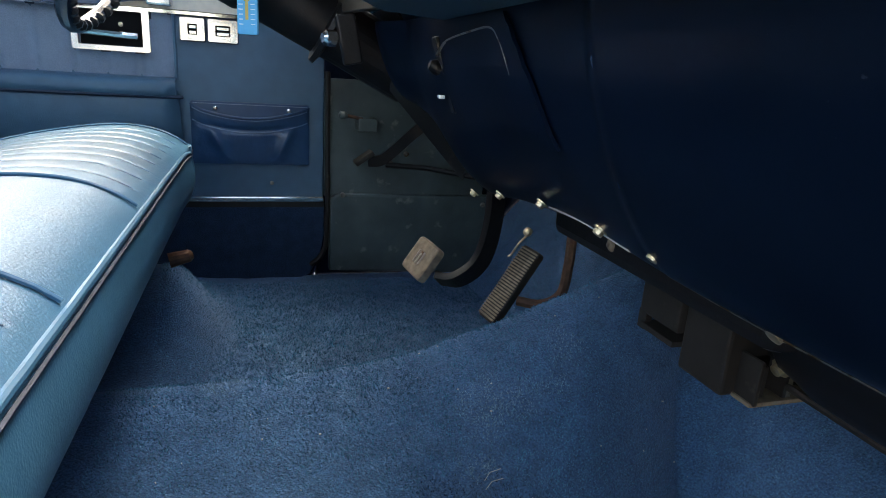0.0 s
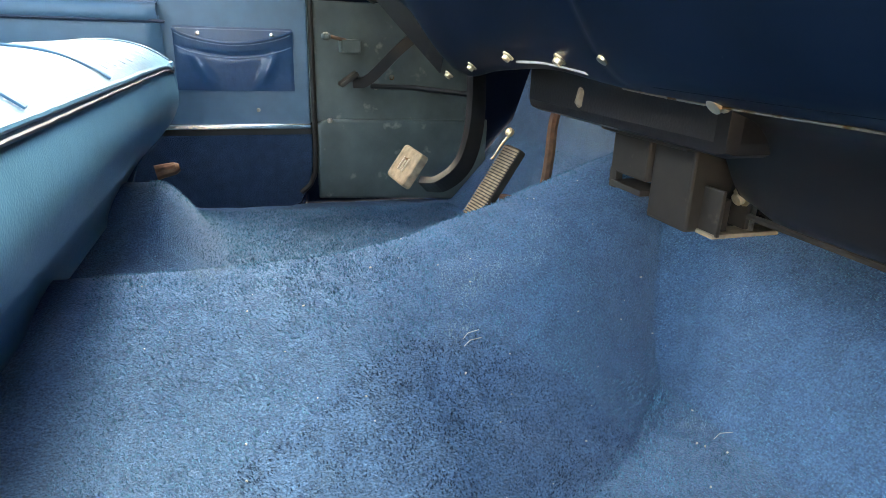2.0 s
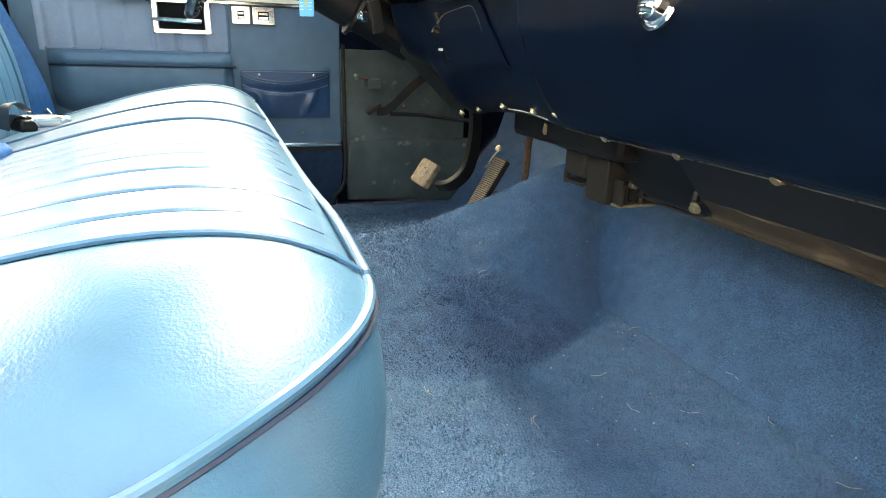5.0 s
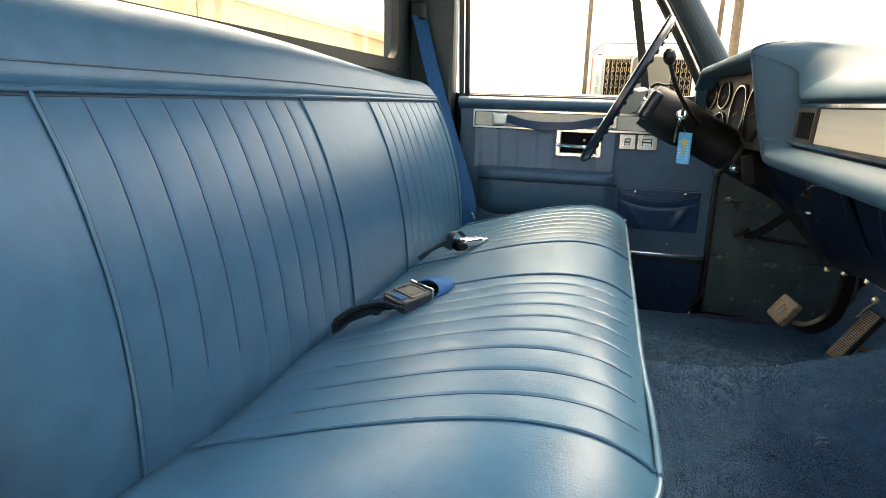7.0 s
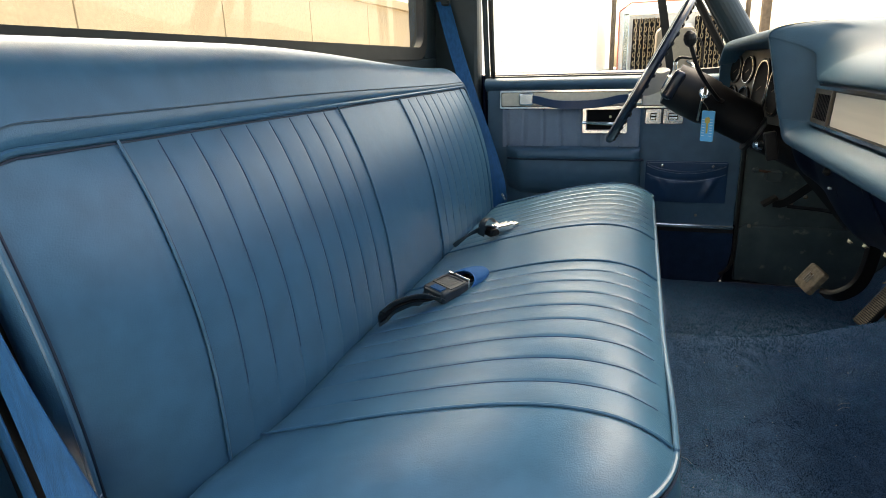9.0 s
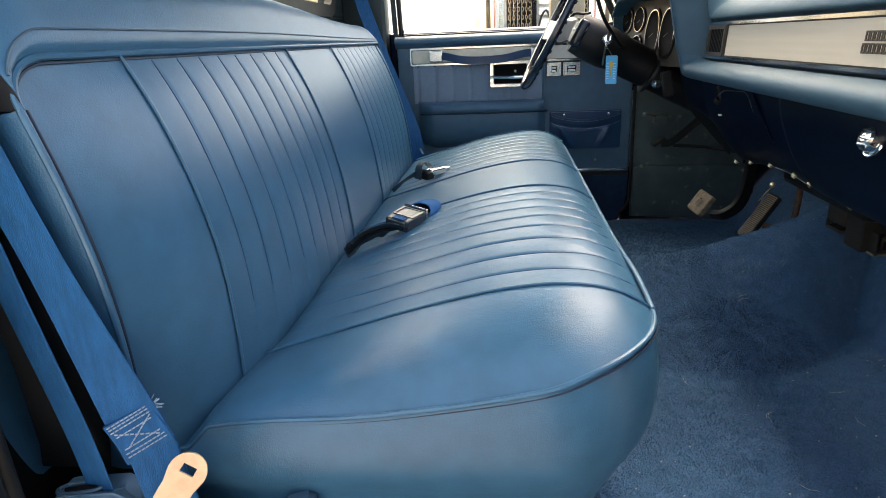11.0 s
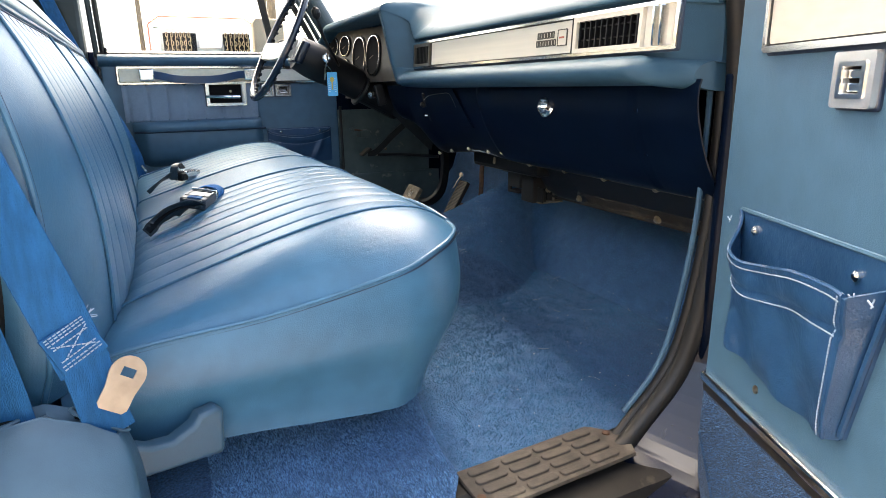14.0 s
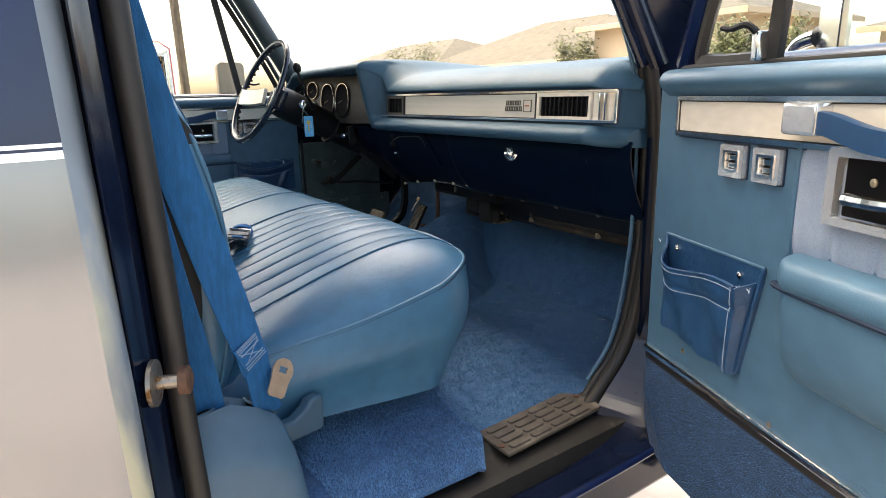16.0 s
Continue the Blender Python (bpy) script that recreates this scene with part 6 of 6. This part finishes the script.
part("end_fitting", moved(box(-0.004, 0.004, -0.003, 0.003, -0.012, 0.012, 0.002), Matrix.Translation((-0.428, 0.684, 0.272)) @ Matrix.Rotation(radians(-30), 4, "Y")), CHROME, dbelt)


# outside mirrors
lm = thing("door_mirror", (0.05, 0.98, 0.62), "tan backed mirror outside the driver window", "mirror", group="door mirrors")
MM = axes((0.052, 1.02, 0.70), (1, 0.25, 0), (0, 0, 1))
part("housing", slab(rounded(-0.062, 0.062, -0.075, 0.062, 0.022), MM, 0.018, 0.006), MIRRORTAN, lm, "tan mirror back")
part("arm", tube([(0.10, 0.93, 0.60), (0.12, 0.98, 0.63), (0.09, 1.02, 0.66)], 0.008, 8, 14), CHROME, lm, "chrome arm")
rm = thing("door_mirror", (0.35, -1.25, 0.66), "chrome mirror on a bent tube outside the passenger door", "mirror", group="door mirrors")
part("arm", tube(ARM, 0.0125, 12, 24), CHROME, rm, "bent chrome tube")
part("collar", turned([(0, 0.017), (0.012, 0.017)], ARM[-1], (-0.3, -0.95, 0), 14), BLACK, rm)
part("housing", slab(rounded(0.0, 0.13, -0.085, 0.13, 0.02), axes(Vector(ARM[-1]) + Vector((-0.004, -0.014, 0)), (-0.80, -0.6, 0), (0, 0, 1)), 0.014, 0.005), CHROME, rm, "chrome mirror back")


# buckles lying on the cushion
def buckle(at, way, roll, label, cap):
    b = thing("belt_buckle", at, label, "belt buckle", group="centre belts")
    a, w = Vector(at), Vector(way).normalized()
    sd = w.cross(Vector((0, 0, 1))).normalized()
    up = sd.cross(w)
    m = Matrix(((w.x, sd.x, up.x, a.x), (w.y, sd.y, up.y, a.y), (w.z, sd.z, up.z, a.z), (0, 0, 0, 1))) @ Matrix.Rotation(radians(roll), 4, "X")
    side = m.to_3x3() @ Vector((0, 1, 0))
    if cap:
        root = [a - w * 0.088 - Vector((0.062, 0, 0.034)), a - w * 0.084 - Vector((0.038, 0, 0.010)), a - w * 0.070 - Vector((0.016, 0, 0.000)), a - w * 0.056 - Vector((0.002, 0, 0.002)), a - w * 0.036]
        turn = lambda q: side * (0.25 + 0.75 * q) + up * (0.9 * math.sin(3.0 * (1 - q))) + w * (0.25 * math.sin(9 * q))
        part("stalk", strap(root, lambda q: 0.026 + 0.024 * ease(0.1, 0.8, q) - 0.008 * math.sin(9 * q) ** 2 * (1 - q), 0.0022, turn, 40), STALK, b, "crumpled dark plastic sheath")
        part("inner_strap", strap([p + up * 0.004 + side * 0.003 for p in root], 0.014, 0.003, lambda q: side + up * (0.5 - q), 30), BLACK, b, "black inner strap")
    else:
        root = [a - w * 0.078 - Vector((0.055, 0, 0.030)), a - w * 0.066 - Vector((0.030, 0, 0.006)), a - w * 0.052 - Vector((0.008, 0, -0.008)), a - w * 0.030 + Vector((0, 0, 0.008)), a - w * 0.010]
        part("stalk", strap(root, lambda q: 0.010 + 0.008 * q, 0.0022, lambda q: side * q + up * (1 - q) + side * (0.4 * math.sin(8 * q)), 36), STALK, b, "crumpled dark plastic sheath")
        part("sheath_loop", strap([a - w * 0.058 - Vector((0.006, 0, 0.006)), a - w * 0.060 + up * 0.024, a - w * 0.040 + up * 0.032, a - w * 0.016 + up * 0.018], lambda q: 0.020 - 0.006 * q, 0.0012, lambda q: side + up * 0.3, 24), STALK, b, "loose loop of plastic sheath")
    if cap:
        case = part("case", moved(box(-0.042, 0.022, -0.024, 0.024, -0.009, 0.012, 0.004, 3), m), SHEATH, b, "dark blue plastic case")
        part("mouth_plate", moved(box(0.020, 0.024, -0.0245, 0.0245, -0.010, 0.0165, 0.0015), m), CHROME, case, "bright mouth plate")
        part("emblem", moved(box(-0.016, 0.012, -0.012, 0.012, 0.0115, 0.0125, 0.0004), m), STALK, case)
        part("clip", moved(box(-0.040, -0.026, -0.010, 0.014, 0.0110, 0.0140, 0.001), m), WEB, case, "blue plastic clip")
        def cup(u, v):
            q = 2 * math.pi * u
            start = 0.024 + 0.022 * max(0, math.sin(q)) + 0.004 * math.cos(q)
            x = start + (0.098 - start) * v
            wide = max(0.0, 1 - (max(0.0, x - 0.024) / 0.0745) ** 2.6) ** 0.5
            rib = 0.0006 * math.sin(900 * x)
            return x, (0.0255 * wide + rib) * math.cos(q), (0.0145 * wide + rib) * math.sin(q) + 0.002
        part("band_loop", moved(thick(grid(40, 30, cup), 0.0016), m), LOOPWEB, b, "folded blue webbing")
        for k in range(3):
            part("latch_rib", moved(tube([(0.026, 0.012 - 0.010 * k, 0.006), (0.056, 0.014 - 0.010 * k, 0.002)], 0.0030, 6), m), BLACK, case)
        part("case_frame", moved(frame_ring(rounded(-0.022, 0.018, -0.022, 0.022, 0.003), rounded(-0.018, 0.014, -0.018, 0.018, 0.002), Matrix.Identity(4), 0.0135), m), SHEATH, case)
        part("scuff", moved(box(-0.046, -0.040, -0.017, 0.019, -0.004, 0.0105, 0.002), m), GREYTRIM, case, "scuffed case edge")
    else:
        part("case", moved(box(-0.045, -0.012, -0.012, 0.012, -0.010, 0.009, 0.005, 3), m), BLACK, b, "black plastic case")
        part("metal_body", moved(box(-0.026, 0.036, -0.012, 0.012, -0.005, 0.013, 0.006, 3), m), CHROME, b, "chrome end piece")
        part("metal_tip", moved(box(0.038, 0.060, -0.010, 0.010, -0.004, 0.010, 0.005, 3), m), CHROME, b, "chrome tip")
    return b


buckle((-0.330, -0.215, cushion_top(-0.330, -0.215) + 0.014), (0.42, 0.90, 0.05), -8, "blue plastic belt buckle lying on the cushion", True)
buckle((-0.330, 0.185, cushion_top(-0.330, 0.185) + 0.013), (0.46, 0.88, -0.05), -10, "chrome ended belt buckle lying on the cushion", False)
part("seat_bolt", turned([(0, 0.012), (0.03, 0.010), (0.036, 0.006)], (-0.020, 0.478, 0.146), (1, 0.2, 0.2), 12), RUST, bench, "rusty seat bolt")

# ---------- outside ----------
GZ = -0.70
structure("ground", grid(60, 60, lambda u, v: (-60 + 160 * u, -60 + 160 * v, GZ)), CONCRETE, "dusty pale concrete yard")


def house(name, x0, x1, y0, y1, eave, ridge, label):
    h = thing(name, ((x0 + x1) / 2, (y0 + y1) / 2, GZ), label, "house")
    part("wall", box(x0, x1, y0, y1, GZ, eave), STUCCO, h)
    bm = bmesh.new()
    o = 0.5
    ym = (y0 + y1) / 2
    inset = (x1 - x0) * 0.5
    c = [bm.verts.new(p) for p in ((x0 - o, y0 - o, eave), (x1 + o, y0 - o, eave), (x1 + o, y1 + o, eave), (x0 - o, y1 + o, eave))]
    a, b = bm.verts.new(((x0 + x1) / 2, y0 + inset, ridge)), bm.verts.new(((x0 + x1) / 2, y1 - inset, ridge))
    for f in ((c[0], c[1], a), (c[1], c[2], b, a), (c[2], c[3], b), (c[3], c[0], a, b), (c[3], c[2], c[1], c[0])):
        bm.faces.new(f)
    part("roof", bm, ROOF, h, smooth=False)
    part("fascia", joined(box(x0 - o - 0.02, x0 - o, y0 - o, y1 + o, eave - 0.18, eave, 0.01), box(x0 - o, x1 + o, y0 - o - 0.02, y0 - o, eave - 0.18, eave, 0.01)), STUCCO, h)
    return h


house("house", 20, 30, 15.5, 30, 1.85, 4.2, "low tan house with a hipped shingle roof")
house("house", 17.5, 24, 9.0, 14.6, 2.75, 4.2, "tan stucco house with a low roof")
house("house", 24, 34, 34, 52, 2.6, 4.6, "distant tan house with a shingle roof")
house("house", 22, 30, -6.0, 7.0, 2.2, 3.4, "tan house behind the shrubs")


def shrub(x, y, w, h, seed):
    """A loose shrub: thin stems and a crown of many small leaves."""
    rnd = random.Random(seed)
    s = thing("shrub", (x, y, GZ), "dry olive green shrub by the houses", "shrub", group="shrubs")
    stems, leaves = bmesh.new(), bmesh.new()
    tips = []
    for k in range(16):
        a = rnd.uniform(0, 2 * math.pi)
        q = rnd.uniform(0.1, 0.5) * w
        top = Vector((x + q * math.cos(a), y + q * math.sin(a), GZ + h * rnd.uniform(0.5, 1.0)))
        mid = Vector((x, y, GZ)).lerp(top, 0.5) + Vector((rnd.uniform(-0.1, 0.1), rnd.uniform(-0.1, 0.1), 0))
        stems = joined(stems, tube([(x, y, GZ), mid, top], lambda t: 0.035 * (1 - 0.85 * t), 5, 8))
        tips += [top, mid.lerp(top, 0.5), mid.lerp(top, 0.8)]
    vs, fs = [], []
    for p in tips:
        for k in range(80):
            c = p + Vector((rnd.gauss(0, 0.10 * w), rnd.gauss(0, 0.10 * w), rnd.gauss(0, 0.09 * h)))
            if c.z < GZ:
                continue
            d = Vector((rnd.gauss(0, 1), rnd.gauss(0, 1), rnd.gauss(0, 1))).normalized() * 0.075
            e = d.orthogonal().normalized() * 0.034
            i = len(vs)
            vs += [c - d, c + e, c + d, c - e]
            fs.append((i, i + 1, i + 2, i + 3))
    me = bpy.data.meshes.new("crown")
    me.from_pydata(vs, [], fs)
    me.materials.append(LEAF)
    crown = new("crown", me)
    crown.parent, crown.matrix_parent_inverse = s, Matrix.Translation((-x, -y, -GZ))
    part("stems", stems, BARK, s)
    return s


for k, (x, y, w, h) in enumerate(((18, 28.0, 3.6, 3.6), (17, 15.0, 1.7, 3.0), (14, 8.5, 1.3, 2.9), (14, 7.2, 1.0, 2.5), (14.5, 6.3, 1.2, 2.5), (13.8, 9.2, 1.0, 2.3))):
    shrub(x, y, w, h, k)

# building behind the truck
yard = thing("warehouse", (-9, 12, GZ), "long pale tan metal building behind the truck", "building")
for k in range(14):
    part("wall_panel", box(-6.3, -6.0, -6 + 2.62 * k, -6 + 2.62 * k + 2.60, GZ, 2.05, 0.01), STUCCO, yard)
part("roof_edge", box(-6.4, -5.9, -6.2, 31, 2.05, 2.25, 0.02), STUCCO, yard)

# flatbed tractor parked on the driver side
truck = thing("white_truck", (0.4, 6.0, GZ), "white truck with chains hanging behind its cab", "truck")
part("cab_back", box(-0.24, 0.80, 5.2, 6.6, GZ + 0.6, 1.16, 0.05), WHITE, truck)
part("bed", box(-0.6, 1.4, 4.6, 8.0, GZ + 0.5, GZ + 0.75, 0.02), WHITE, truck)
part("headache_rack", joined(box(-0.20, 0.70, 5.10, 5.15, 1.06, 1.10, 0.005), box(-0.20, -0.15, 5.10, 5.15, GZ + 0.7, 1.08, 0.005), box(0.66, 0.70, 5.10, 5.15, GZ + 0.7, 1.08, 0.005)), CHROME, truck)
for x0, x1 in ((-0.12, 0.17), (0.42, 0.66)):
    part("chain_locker", box(x0, x1, 5.12, 5.19, 0.50, 1.03, 0.005), DARKHOLE, truck)
for k in range(5):
    part("step_bar", box(0.19, 0.40, 5.12, 5.19, 0.50 + 0.10 * k, 0.57 + 0.10 * k, 0.01), WHITE, truck)
for xs in (-0.30, 0.86):
    part("stack", turned([(0, 0.022), (1.5, 0.022)], (xs, 5.25, 0.2), (0, 0, 1), 14), BARK, truck, "dark exhaust stack")
for k in range(12):
    xs = (-0.09 + 0.04 * k) if k < 6 else (0.44 + 0.04 * (k - 6))
    links = []
    for q in range(13):
        c = Vector((xs + 0.006 * math.sin(3 * q + k), 5.09, 1.01 - 0.037 * q))
        flat = q % 2
        links.append(tube([c + Vector(((0.010 * math.cos(t) * (1 - flat)), 0.010 * math.cos(t) * flat, 0.022 * math.sin(t))) for t in (2 * math.pi * i / 8 for i in range(8))], 0.0045, 4, close=True))
    part("chain", joined(*links), CHAIN, truck)
part("box_body", box(-1.9, -0.42, 5.0, 7.5, GZ + 0.4, 2.6, 0.04), WHITE, truck, "plain white box body")
part("tank", box(-0.42, 1.2, 5.6, 6.4, GZ + 0.1, 0.6, 0.05), WHITE, truck)
for xw in (-0.1, 0.95):
    part("wheel", turned([(0, 0.3), (0.02, 0.45), (0.26, 0.45), (0.28, 0.3)], (xw, 5.0, GZ + 0.45), (0, 1, 0), 24), RUBBER, truck)
for a, b in itertools.pairwise(((-0.24, 5.09, 0.46), (-0.24, 5.09, 1.10), (-0.14, 5.09, 1.17), (0.62, 5.09, 1.17), (0.72, 5.09, 1.10), (0.72, 5.09, 0.46))):
    part("red_edge", tube([a, b], 0.006, 6), RED, truck, "red painted rack edge")
part("tail_lamp", box(-0.36, -0.20, 5.05, 5.10, 0.40, 0.50, 0.01), RED, truck, "red lamp by the rack")
for xs in (0.20, 0.40):
    part("hose", tube([(xs, 5.08, 0.42), (xs - 0.01, 5.05, 0.70), (xs + 0.05, 5.04, 0.84), (xs + 0.10, 5.06, 0.74), (xs + 0.10, 5.09, 0.60)], 0.010, 6, 20), GREEN if xs > 0.4 else BLACK, truck, "coiled air hose")
truck.location += Vector((-0.03, 0, 0))
solo("utility_pole", tube([(1.35, 7.5, GZ), (1.30, 7.5, 7.0)], 0.06, 10), BARK, "thin dark pole beyond the truck", "pole")
